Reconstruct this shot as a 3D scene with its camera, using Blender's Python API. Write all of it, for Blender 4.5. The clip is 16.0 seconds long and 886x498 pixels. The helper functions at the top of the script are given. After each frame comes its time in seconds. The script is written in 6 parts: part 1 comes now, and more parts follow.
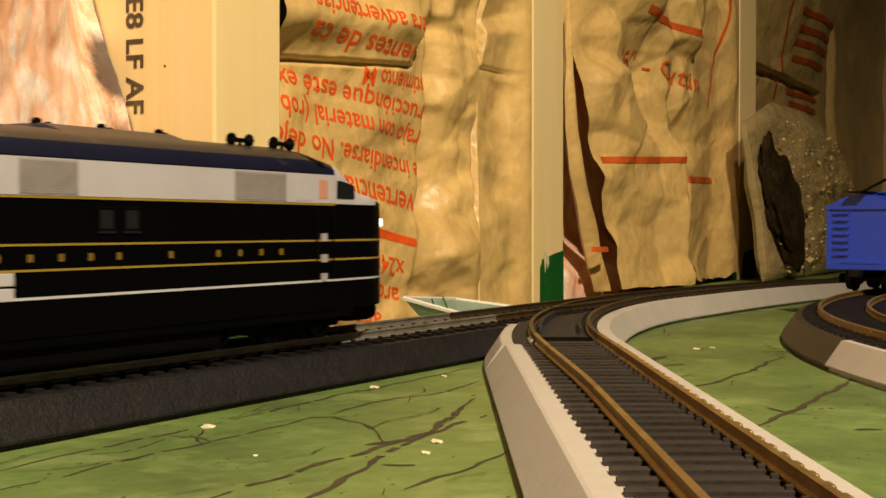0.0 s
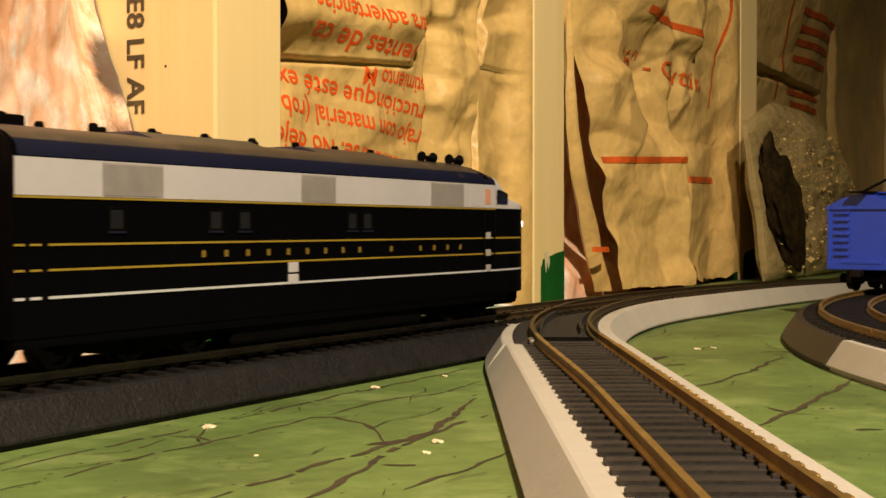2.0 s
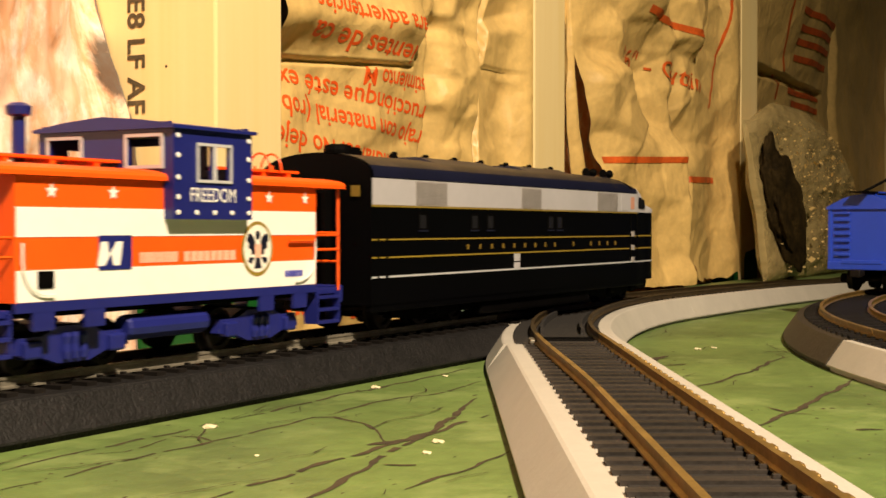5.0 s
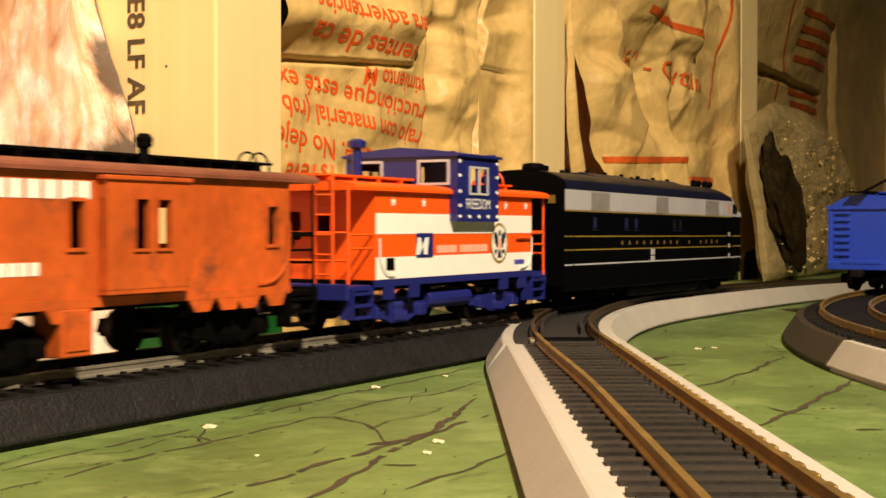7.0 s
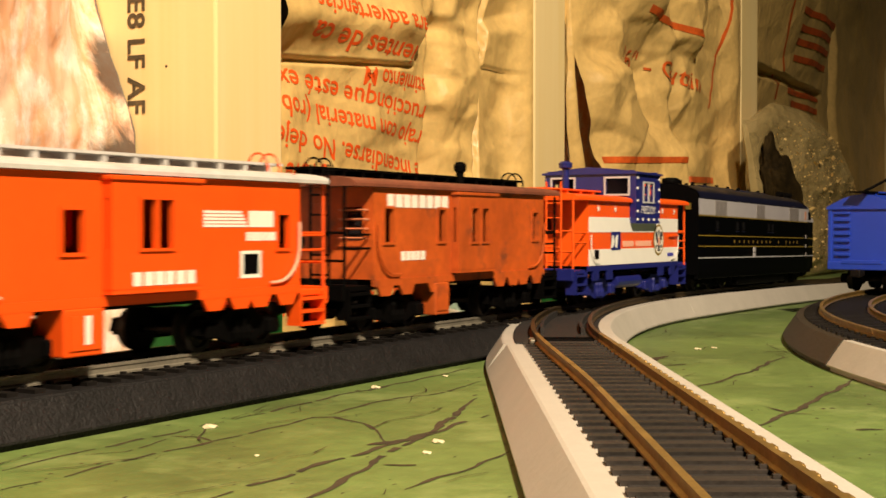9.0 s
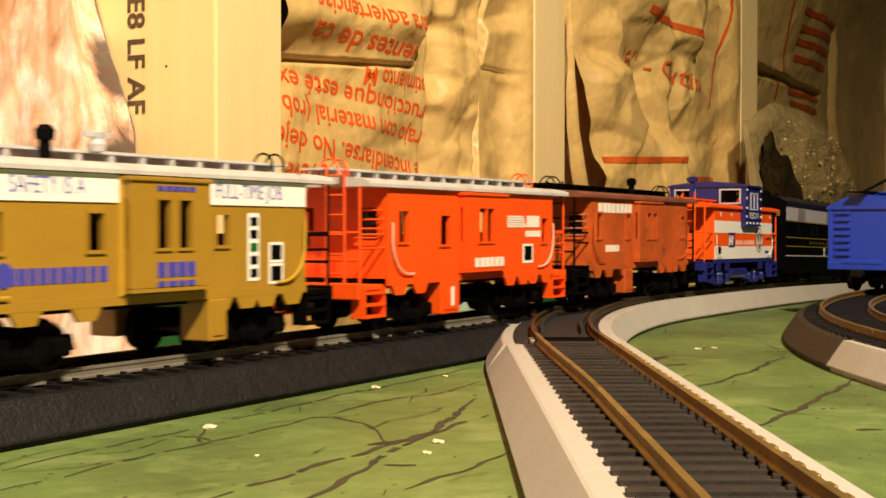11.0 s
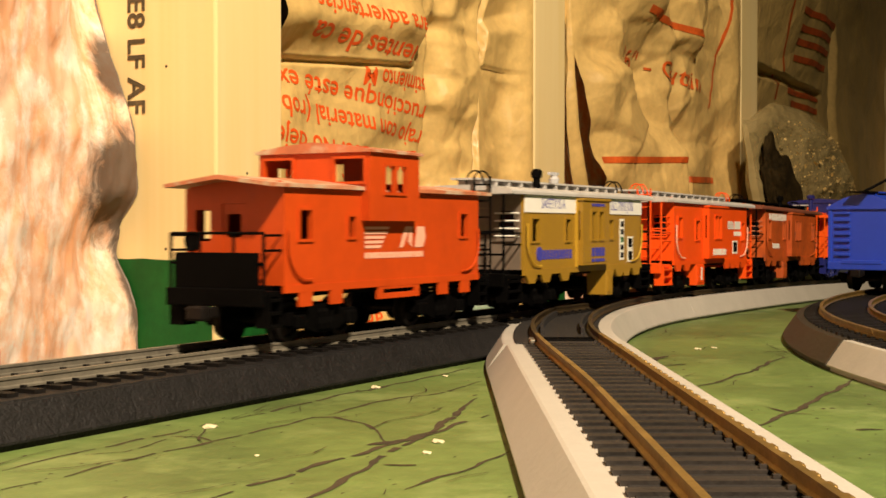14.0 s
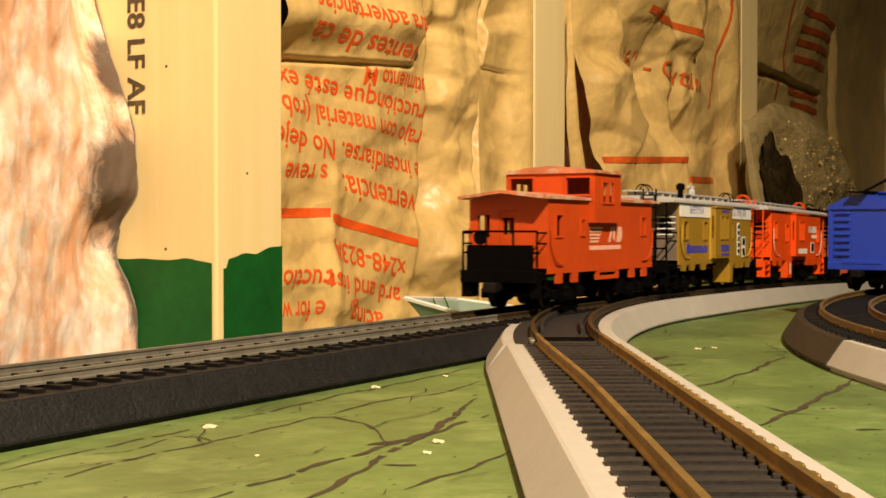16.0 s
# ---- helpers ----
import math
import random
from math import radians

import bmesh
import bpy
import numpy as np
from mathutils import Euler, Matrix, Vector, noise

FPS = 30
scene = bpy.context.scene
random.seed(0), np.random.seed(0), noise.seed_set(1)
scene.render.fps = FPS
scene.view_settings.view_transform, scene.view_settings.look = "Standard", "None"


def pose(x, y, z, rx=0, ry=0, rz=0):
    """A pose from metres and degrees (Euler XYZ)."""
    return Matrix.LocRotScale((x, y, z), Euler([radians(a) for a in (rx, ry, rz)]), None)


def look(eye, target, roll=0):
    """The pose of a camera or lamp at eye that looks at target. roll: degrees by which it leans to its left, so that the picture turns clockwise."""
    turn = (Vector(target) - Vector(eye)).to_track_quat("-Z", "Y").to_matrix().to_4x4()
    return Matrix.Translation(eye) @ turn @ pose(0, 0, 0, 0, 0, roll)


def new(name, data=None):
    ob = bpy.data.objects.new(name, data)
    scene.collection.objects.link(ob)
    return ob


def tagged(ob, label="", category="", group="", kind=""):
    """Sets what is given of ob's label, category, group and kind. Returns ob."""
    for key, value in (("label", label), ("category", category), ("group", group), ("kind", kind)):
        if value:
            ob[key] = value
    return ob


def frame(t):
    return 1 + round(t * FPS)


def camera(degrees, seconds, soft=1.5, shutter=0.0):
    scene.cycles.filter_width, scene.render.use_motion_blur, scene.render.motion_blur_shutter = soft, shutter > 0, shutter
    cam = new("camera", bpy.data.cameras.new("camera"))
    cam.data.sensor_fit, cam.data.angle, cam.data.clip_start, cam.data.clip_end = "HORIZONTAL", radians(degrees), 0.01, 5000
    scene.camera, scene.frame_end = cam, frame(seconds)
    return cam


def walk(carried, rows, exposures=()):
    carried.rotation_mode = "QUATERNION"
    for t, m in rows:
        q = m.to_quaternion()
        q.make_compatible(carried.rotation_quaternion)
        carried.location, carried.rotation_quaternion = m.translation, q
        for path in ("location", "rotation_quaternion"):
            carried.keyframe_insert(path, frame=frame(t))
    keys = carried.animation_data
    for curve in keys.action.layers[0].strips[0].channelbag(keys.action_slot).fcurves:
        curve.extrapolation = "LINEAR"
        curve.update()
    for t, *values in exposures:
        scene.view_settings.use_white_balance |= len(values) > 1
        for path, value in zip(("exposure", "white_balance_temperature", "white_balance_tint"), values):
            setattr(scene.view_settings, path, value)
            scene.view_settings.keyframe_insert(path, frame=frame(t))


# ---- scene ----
# ---------------- camera ----------------
CT, ST = 0.874, 0.486            # the camera's heading against the track
EYE = Vector((0.0, -0.196, 0.0385))
cam = camera(36.9, 16.0, soft=1.6, shutter=0.7)


def aim(slip):
    yaw = slip / 2350
    fx, fy = CT + ST * yaw, ST - CT * yaw
    return look(EYE, EYE + Vector((fx, fy, -38 / 2350)))


walk(cam, [(0, aim(2.5)), (1.0, aim(2.5)), (1.5, aim(1.2)), (3.5, aim(1.0)), (4.2, aim(0.3)), (6.5, aim(0)), (16, aim(0))],
     exposures=[(0, -0.38), (3.5, -0.05), (4.2, 0.04), (7.0, 0.0), (12.5, 0.0), (16, -0.1)])

# ---------------- light ----------------
world = bpy.data.worlds.new("room_dark")
world.use_nodes = True
world.node_tree.nodes["Background"].inputs[0].default_value = (1.0, 0.8, 0.6, 1)
world.node_tree.nodes["Background"].inputs[1].default_value = 0.0
scene.world = world


def bulb(name, place, watts, size, tint):
    """A lamp in a reflector, aimed at the train."""
    la = bpy.data.lights.new(name, "SPOT")
    la.energy, la.shadow_soft_size, la.color = watts, size, tint
    la.spot_size, la.spot_blend = radians(100), 1.0
    ob = new(name, la)
    ob.matrix_basis = look(Vector(place), Vector((0.33, 0.0, 0.03)))
    return ob


bulb("work_lamp", (-0.10, -0.53, 0.68), 84, 0.022, (1.0, 0.80, 0.555))


# ---------------- materials ----------------
def mat(name, col, rough=0.6, metal=0.0, vary=0.15, scale=40.0, bump=0.15, bscale=400.0, stain=None, spread=0.5, dust=0.0, coat=0.0, spec=0.5, rand=0.0):
    """Base colour with two scales of variation, fine relief, and an optional stain colour."""
    m = bpy.data.materials.new(name)
    m.use_nodes = True
    nt = m.node_tree
    N, L = nt.nodes, nt.links
    b = N["Principled BSDF"]
    b.inputs["Roughness"].default_value = rough
    b.inputs["Metallic"].default_value = metal
    b.inputs["Coat Weight"].default_value = coat
    b.inputs["Specular IOR Level"].default_value = spec
    tc = N.new("ShaderNodeTexCoord")

    def nz(s, d=4.0, r=0.6):
        n = N.new("ShaderNodeTexNoise")
        n.inputs["Scale"].default_value = s
        n.inputs["Detail"].default_value = d
        n.inputs["Roughness"].default_value = r
        L.new(tc.outputs["Object"], n.inputs["Vector"])
        return n

    def ramp(src, lo, hi, c0, c1):
        r = N.new("ShaderNodeValToRGB")
        r.color_ramp.elements[0].position, r.color_ramp.elements[1].position = lo, hi
        r.color_ramp.elements[0].color, r.color_ramp.elements[1].color = (*c0, 1), (*c1, 1)
        L.new(src, r.inputs[0])
        return r

    dark = tuple(c * (1 - vary) for c in col)
    light = tuple(min(1, c * (1 + vary)) for c in col)
    a = ramp(nz(scale).outputs["Fac"], 0.3, 0.7, dark, light)
    out = a.outputs[0]
    fine = ramp(nz(scale * 9, 3).outputs["Fac"], 0.25, 0.75, (1 - vary,) * 3, (1, 1, 1))
    mix = N.new("ShaderNodeMix")
    mix.data_type, mix.blend_type = "RGBA", "MULTIPLY"
    mix.inputs[0].default_value = 1.0
    L.new(out, mix.inputs[6])
    L.new(fine.outputs[0], mix.inputs[7])
    out = mix.outputs[2]
    if stain:
        mask = ramp(nz(scale * 1.7, 6, 0.7).outputs["Fac"], spread, spread + 0.12, (0, 0, 0), (1, 1, 1))
        mx = N.new("ShaderNodeMix")
        mx.data_type = "RGBA"
        L.new(mask.outputs[0], mx.inputs[0])
        L.new(out, mx.inputs[6])
        mx.inputs[7].default_value = (*stain, 1)
        out = mx.outputs[2]
    if rand:
        info = N.new("ShaderNodeObjectInfo")
        rr = ramp(info.outputs["Random"], 0, 1, (1 - rand,) * 3, (1, 1, 1))
        m2 = N.new("ShaderNodeMix")
        m2.data_type, m2.blend_type = "RGBA", "MULTIPLY"
        m2.inputs[0].default_value = 1.0
        L.new(out, m2.inputs[6])
        L.new(rr.outputs[0], m2.inputs[7])
        out = m2.outputs[2]
    L.new(out, b.inputs["Base Color"])
    if bump:
        bp = N.new("ShaderNodeBump")
        bp.inputs["Strength"].default_value = bump
        bp.inputs["Distance"].default_value = 0.0006
        L.new(nz(bscale, 5).outputs["Fac"], bp.inputs["Height"])
        L.new(bp.outputs[0], b.inputs["Normal"])
    return m


def grain(name, col, dark, rough=0.55):
    """Sawn pine: long grain along z."""
    m = mat(name, col, rough, vary=0.05, scale=30, bump=0.1)
    nt = m.node_tree
    N, L = nt.nodes, nt.links
    b = N["Principled BSDF"]
    tc, mp = N.new("ShaderNodeTexCoord"), N.new("ShaderNodeMapping")
    mp.inputs["Scale"].default_value = (1, 1, 0.03)
    L.new(tc.outputs["Object"], mp.inputs[0])
    n = N.new("ShaderNodeTexNoise")
    n.inputs["Scale"].default_value, n.inputs["Detail"].default_value = 160, 4
    L.new(mp.outputs[0], n.inputs["Vector"])
    r = N.new("ShaderNodeValToRGB")
    r.color_ramp.elements[0].position, r.color_ramp.elements[1].position = 0.35, 0.62
    r.color_ramp.elements[0].color, r.color_ramp.elements[1].color = (*dark, 1), (*col, 1)
    L.new(n.outputs["Fac"], r.inputs[0])
    L.new(r.outputs[0], b.inputs["Base Color"])
    return m


def wool_material(dirty):
    """Pink glass wool: long soft streaks, pale tufts, and dusty spots where it met the stud."""
    m = mat("glass_wool", (0.90, 0.60, 0.44), 0.95, vary=0.06, scale=30, bump=0.25, bscale=420, stain=(0.92, 0.82, 0.74), spread=0.46, spec=0.05)
    nt = m.node_tree
    N, L = nt.nodes, nt.links
    b = N["Principled BSDF"]
    base = b.inputs["Base Color"].links[0].from_socket
    tc, mp = N.new("ShaderNodeTexCoord"), N.new("ShaderNodeMapping")
    mp.inputs["Scale"].default_value = (1, 1, 0.5)
    L.new(tc.outputs["Object"], mp.inputs[0])
    n = N.new("ShaderNodeTexNoise")
    n.inputs["Scale"].default_value, n.inputs["Detail"].default_value, n.inputs["Distortion"].default_value = 48, 8, 2.2
    L.new(mp.outputs[0], n.inputs["Vector"])
    r = N.new("ShaderNodeValToRGB")
    r.color_ramp.elements[0].position, r.color_ramp.elements[1].position = 0.36, 0.60
    r.color_ramp.elements[0].color, r.color_ramp.elements[1].color = (0.95, 0.74, 0.57, 1), (1, 1, 1, 1)
    L.new(n.outputs["Fac"], r.inputs[0])
    mu = N.new("ShaderNodeMix")
    mu.data_type, mu.blend_type = "RGBA", "MULTIPLY"
    mu.inputs[0].default_value = 1
    L.new(base, mu.inputs[6])
    L.new(r.outputs[0], mu.inputs[7])
    out = mu.outputs[2]
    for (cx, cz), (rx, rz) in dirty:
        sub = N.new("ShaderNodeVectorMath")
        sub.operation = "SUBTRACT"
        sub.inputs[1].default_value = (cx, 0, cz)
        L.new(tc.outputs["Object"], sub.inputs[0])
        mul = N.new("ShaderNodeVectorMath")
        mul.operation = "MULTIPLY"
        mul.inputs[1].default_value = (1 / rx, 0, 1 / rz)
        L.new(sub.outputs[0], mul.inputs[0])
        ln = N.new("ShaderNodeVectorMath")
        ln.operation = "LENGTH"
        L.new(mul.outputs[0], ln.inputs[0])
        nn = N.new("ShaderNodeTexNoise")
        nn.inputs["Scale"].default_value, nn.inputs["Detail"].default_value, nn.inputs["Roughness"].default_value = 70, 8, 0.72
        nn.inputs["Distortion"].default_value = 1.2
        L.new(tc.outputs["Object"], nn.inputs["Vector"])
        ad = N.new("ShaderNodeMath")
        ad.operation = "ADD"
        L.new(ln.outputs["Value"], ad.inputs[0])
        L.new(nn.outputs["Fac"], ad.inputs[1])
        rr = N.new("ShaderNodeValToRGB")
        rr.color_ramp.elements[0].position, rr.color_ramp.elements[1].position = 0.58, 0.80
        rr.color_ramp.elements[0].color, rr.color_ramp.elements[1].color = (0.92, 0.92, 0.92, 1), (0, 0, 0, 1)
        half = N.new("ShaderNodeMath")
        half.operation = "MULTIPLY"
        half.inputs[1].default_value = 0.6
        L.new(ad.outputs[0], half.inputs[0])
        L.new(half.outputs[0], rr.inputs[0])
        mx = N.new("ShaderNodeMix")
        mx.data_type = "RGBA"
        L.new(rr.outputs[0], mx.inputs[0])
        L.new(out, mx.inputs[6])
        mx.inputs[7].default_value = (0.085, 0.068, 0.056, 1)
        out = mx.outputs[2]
    L.new(out, b.inputs["Base Color"])
    return m


def glow(name, col, power):
    m = bpy.data.materials.new(name)
    m.use_nodes = True
    b = m.node_tree.nodes["Principled BSDF"]
    b.inputs["Base Color"].default_value = (*col, 1)
    b.inputs["Emission Color"].default_value = (*col, 1)
    b.inputs["Emission Strength"].default_value = power
    return m


def wrinkle(m, scale, depth, strength):
    """A net of fine folds under the existing relief."""
    nt = m.node_tree
    N, L = nt.nodes, nt.links
    tc = N.new("ShaderNodeTexCoord")
    n = N.new("ShaderNodeTexNoise")
    n.inputs["Scale"].default_value = scale * 0.5
    add = N.new("ShaderNodeMix")
    add.data_type, add.blend_type = "RGBA", "ADD"
    add.inputs[0].default_value = 0.02
    L.new(tc.outputs["Object"], add.inputs[6])
    L.new(n.outputs["Color"], add.inputs[7])
    L.new(tc.outputs["Object"], n.inputs["Vector"])
    v = N.new("ShaderNodeTexVoronoi")
    v.inputs["Scale"].default_value = scale
    v.inputs["Detail"].default_value = 1.0
    L.new(add.outputs[2], v.inputs["Vector"])
    bp = N.new("ShaderNodeBump")
    bp.inputs["Strength"].default_value = strength
    bp.inputs["Distance"].default_value = depth
    L.new(v.outputs["Distance"], bp.inputs["Height"])
    old = [x for x in N if x.type == "BUMP" and x is not bp][0]
    L.new(bp.outputs[0], old.inputs["Normal"])


def clear(name, col, rough, alpha):
    """Thin clear plastic film: part glossy, part see-through."""
    m = bpy.data.materials.new(name)
    m.use_nodes = True
    nt = m.node_tree
    b = nt.nodes["Principled BSDF"]
    b.inputs["Base Color"].default_value = (*col, 1)
    b.inputs["Roughness"].default_value = rough
    b.inputs["Alpha"].default_value = alpha
    tc = nt.nodes.new("ShaderNodeTexCoord")
    n = nt.nodes.new("ShaderNodeTexVoronoi")
    n.inputs["Scale"].default_value = 150
    n.inputs["Detail"].default_value = 1.0
    mp = nt.nodes.new("ShaderNodeMapping")
    mp.inputs["Scale"].default_value = (0.4, 0.4, 1.0)
    nt.links.new(tc.outputs["Object"], mp.inputs[0])
    nt.links.new(mp.outputs[0], n.inputs["Vector"])
    bp = nt.nodes.new("ShaderNodeBump")
    bp.inputs["Strength"].default_value = 0.55
    bp.inputs["Distance"].default_value = 0.0016
    nt.links.new(n.outputs["Distance"], bp.inputs["Height"])
    nt.links.new(bp.outputs[0], b.inputs["Normal"])
    return m


PINE = grain("pine", (0.80, 0.63, 0.32), (0.775, 0.595, 0.275))
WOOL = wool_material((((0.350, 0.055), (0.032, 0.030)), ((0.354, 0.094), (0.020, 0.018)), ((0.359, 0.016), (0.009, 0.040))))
KRAFT = mat("kraft_paper", (0.68, 0.46, 0.165), 0.40, vary=0.17, scale=30, bump=0.3, bscale=260, spec=0.55)
wrinkle(KRAFT, 70.0, 0.0030, 0.25)
RED_FADED = mat("faded_red_ink", (0.64, 0.11, 0.015), 0.5, vary=0.3, scale=60, bump=0.0)
RED_INK = mat("red_ink", (0.80, 0.10, 0.01), 0.5, vary=0.12, scale=80, bump=0.0)
GREEN_PAINT = mat("green_wall_paint", (0.007, 0.095, 0.016), 0.5, spec=0.2, vary=0.25, scale=30, bump=0.2, bscale=120)
BOARD = mat("painted_board", (0.122, 0.184, 0.048), 0.5, vary=0.30, scale=20, bump=0.6, bscale=150, stain=(0.172, 0.228, 0.074), spread=0.53)
CRACK = mat("crack_dirt", (0.050, 0.032, 0.012), 0.9, vary=0.4, scale=120)
CHIP = mat("pale_chip", (0.7, 0.62, 0.4), 0.7)
BLACK_BED = mat("black_roadbed", (0.0095, 0.0085, 0.009), 0.6, vary=0.45, scale=260, bump=0.8, bscale=900, stain=(0.024, 0.021, 0.020), spread=0.6, spec=0.3)
BROWN_BED = mat("brown_roadbed", (0.032, 0.023, 0.013), 0.6, vary=0.3, scale=90, bump=0.5, bscale=700)
GREY_BED = mat("grey_roadbed", (0.41, 0.38, 0.335), 0.6, vary=0.06, scale=60, bump=0.15, bscale=700)
DARK_TOP = mat("dark_ballast", (0.013, 0.010, 0.009), 0.75, vary=0.4, scale=200, bump=0.8, bscale=900)
TIE = mat("plastic_tie", (0.012, 0.010, 0.009), 0.55, spec=0.16, vary=0.3, scale=200, bump=0.4, rand=0.45)
TIE_BROWN = mat("brown_plastic_tie", (0.036, 0.029, 0.025), 0.6, vary=0.35, scale=200, bump=0.5, rand=0.5, spec=0.3)
RAIL_GREY = mat("nickel_rail", (0.21, 0.19, 0.15), 0.5, 0.35, vary=0.25, scale=150, bump=0.1)
RAIL_DULL = mat("dull_brown_rail", (0.075, 0.050, 0.022), 0.5, 0.5, vary=0.35, scale=150, bump=0.15)
RAIL_BROWN = mat("brown_rail", (0.34, 0.215, 0.065), 0.45, 0.7, vary=0.3, scale=120, bump=0.15)
LOCO_BLACK = mat("gloss_black_paint", (0.0008, 0.0008, 0.0012), 0.55, vary=0.2, bump=0.04, spec=0.05)
LOCO_BLUE = mat("dark_blue_paint", (0.006, 0.007, 0.022), 0.4, vary=0.2, bump=0.05, stain=(0.05, 0.035, 0.025), spread=0.6)
LOCO_ROOF = mat("dusty_roof_paint", (0.020, 0.016, 0.018), 0.45, vary=0.4, scale=45, bump=0.1, stain=(0.050, 0.034, 0.026), spread=0.55)
LOCO_GREY = mat("pale_grey_paint", (0.40, 0.385, 0.41), 0.4, vary=0.06, bump=0.05)
LOCO_GRILLE = mat("grey_grille", (0.31, 0.285, 0.28), 0.5, vary=0.12, bump=0.3)
GOLD = mat("gold_line", (0.27, 0.185, 0.022), 0.45, vary=0.1, bump=0)
SILVER = mat("silver_line", (0.46, 0.46, 0.48), 0.4, vary=0.08, bump=0)
BLACK = mat("matt_black_plastic", (0.0025, 0.0022, 0.0022), 0.6, spec=0.03, vary=0.3, scale=80)
IRON = mat("wheel_metal", (0.014, 0.011, 0.010), 0.5, 0.5, vary=0.3, spec=0.2)
BN_ORANGE = mat("bright_orange_paint", (0.83, 0.095, 0.006), 0.42, vary=0.06, bump=0.06, spec=0.3)
BN_WHITE = mat("white_paint", (0.83, 0.81, 0.76), 0.4, vary=0.04, bump=0.05)
BN_BLUE = mat("navy_blue_paint", (0.012, 0.016, 0.14), 0.35, vary=0.12, bump=0.06)
SOU_RED = mat("rusty_orange_paint", (0.52, 0.088, 0.009), 0.55, vary=0.28, scale=45, bump=0.2, stain=(0.17, 0.042, 0.014), spread=0.55)
SOU_ROOF = mat("grimy_red_roof", (0.20, 0.055, 0.025), 0.7, vary=0.3, scale=60, bump=0.2)
NS_RED = mat("red_orange_paint", (0.80, 0.080, 0.005), 0.45, vary=0.07, bump=0.06, spec=0.3)
NS_DULL = mat("dull_red_paint", (0.52, 0.058, 0.004), 0.55, vary=0.12, bump=0.1, spec=0.3, stain=(0.42, 0.05, 0.01), spread=0.6)
ROOF_SILVER = mat("silver_roof_paint", (0.50, 0.48, 0.46), 0.5, vary=0.15, scale=90, bump=0.1)
ROOF_WORN = mat("worn_orange_roof", (0.52, 0.16, 0.07), 0.6, vary=0.2, scale=60, bump=0.2, stain=(0.50, 0.36, 0.25), spread=0.47)
OLIVE = mat("mustard_olive_paint", (0.33, 0.185, 0.018), 0.4, vary=0.08, bump=0.06)
OLIVE_LIGHT = mat("yellow_bay_paint", (0.52, 0.31, 0.03), 0.4, vary=0.08, bump=0.06)
DARK_END = mat("brown_end_paint", (0.17, 0.13, 0.10), 0.5, vary=0.2, bump=0.06)
BLUE_INK = mat("blue_lettering", (0.05, 0.05, 0.36), 0.5, vary=0.08, bump=0)
WHITE_INK = mat("white_lettering", (0.80, 0.76, 0.68), 0.5, vary=0.06, bump=0)
PINK_INK = mat("pale_lettering", (0.80, 0.42, 0.30), 0.5, vary=0.06, bump=0)
CAR_BLUE = mat("royal_blue_plastic", (0.013, 0.045, 0.42), 0.4, vary=0.07, bump=0.06)
MINT = mat("mint_card", (0.46, 0.60, 0.50), 0.5, vary=0.06, bump=0.05)
WHITE_CARD = mat("white_card", (0.72, 0.72, 0.66), 0.5, vary=0.05, bump=0.05)
ORANGE_BIT = mat("orange_plastic", (0.75, 0.10, 0.01), 0.4)
STAMP = mat("ink_stamp", (0.09, 0.065, 0.03), 0.7, vary=0.4, scale=150, bump=0)
DARK_WOOD = mat("dark_sheathing", (0.10, 0.07, 0.045), 0.8, vary=0.3, scale=10)
PLASTER = mat("room_paint", (0.035, 0.03, 0.025), 0.9, vary=0.05, scale=3)
FLOOR_M = mat("concrete_floor", (0.12, 0.11, 0.10), 0.7, vary=0.15, scale=4)
FILM = clear("clear_film", (0.60, 0.46, 0.21), 0.14, 0.48)
GLITTER = mat("glittery_filling", (0.34, 0.25, 0.10), 0.25, 0.2, vary=0.5, scale=34, bump=0.6, bscale=240, stain=(0.10, 0.065, 0.02), spread=0.54)
DARK_SCRAP = mat("dark_scrap", (0.030, 0.019, 0.006), 0.8, 0.0, spec=0.08, vary=0.6, scale=60, bump=0.7, bscale=300, stain=(0.07, 0.045, 0.012), spread=0.6)
FOIL = mat("gold_foil", (0.80, 0.58, 0.24), 0.3, 0.4, vary=0.1, bump=0)
DIM_GOLD = mat("faded_gold_lettering", (0.16, 0.10, 0.012), 0.5, vary=0.1, bump=0)
LAMP_ON = glow("headlight_glow", (1.0, 0.95, 0.85), 3.0)
CAB_GLOW = glow("cab_glow", (0.42, 0.20, 0.13), 0.10)
GLASS_DARK = mat("dark_window", (0.012, 0.012, 0.014), 0.12, vary=0.1, bump=0)


# ---------------- mesh helpers (millimetres) ----------------
def part(name, bm, material, parent=None, label="", place=None, smooth=False):
    me = bpy.data.meshes.new(name)
    bmesh.ops.recalc_face_normals(bm, faces=bm.faces)
    bm.transform(Matrix.Scale(0.001, 4))
    bm.to_mesh(me)
    bm.free()
    me.materials.append(material)
    if smooth:
        me.polygons.foreach_set("use_smooth", [True] * len(me.polygons))
    ob = new(name, me)
    if parent:
        ob.parent = parent
    if place:
        ob.matrix_basis = place
    if label:
        ob["label"] = label
    return ob


def share(ob, name, parent, m):
    """Another object on the same mesh."""
    o = new(name, ob.data)
    o.parent = parent
    o.matrix_basis = m
    return o


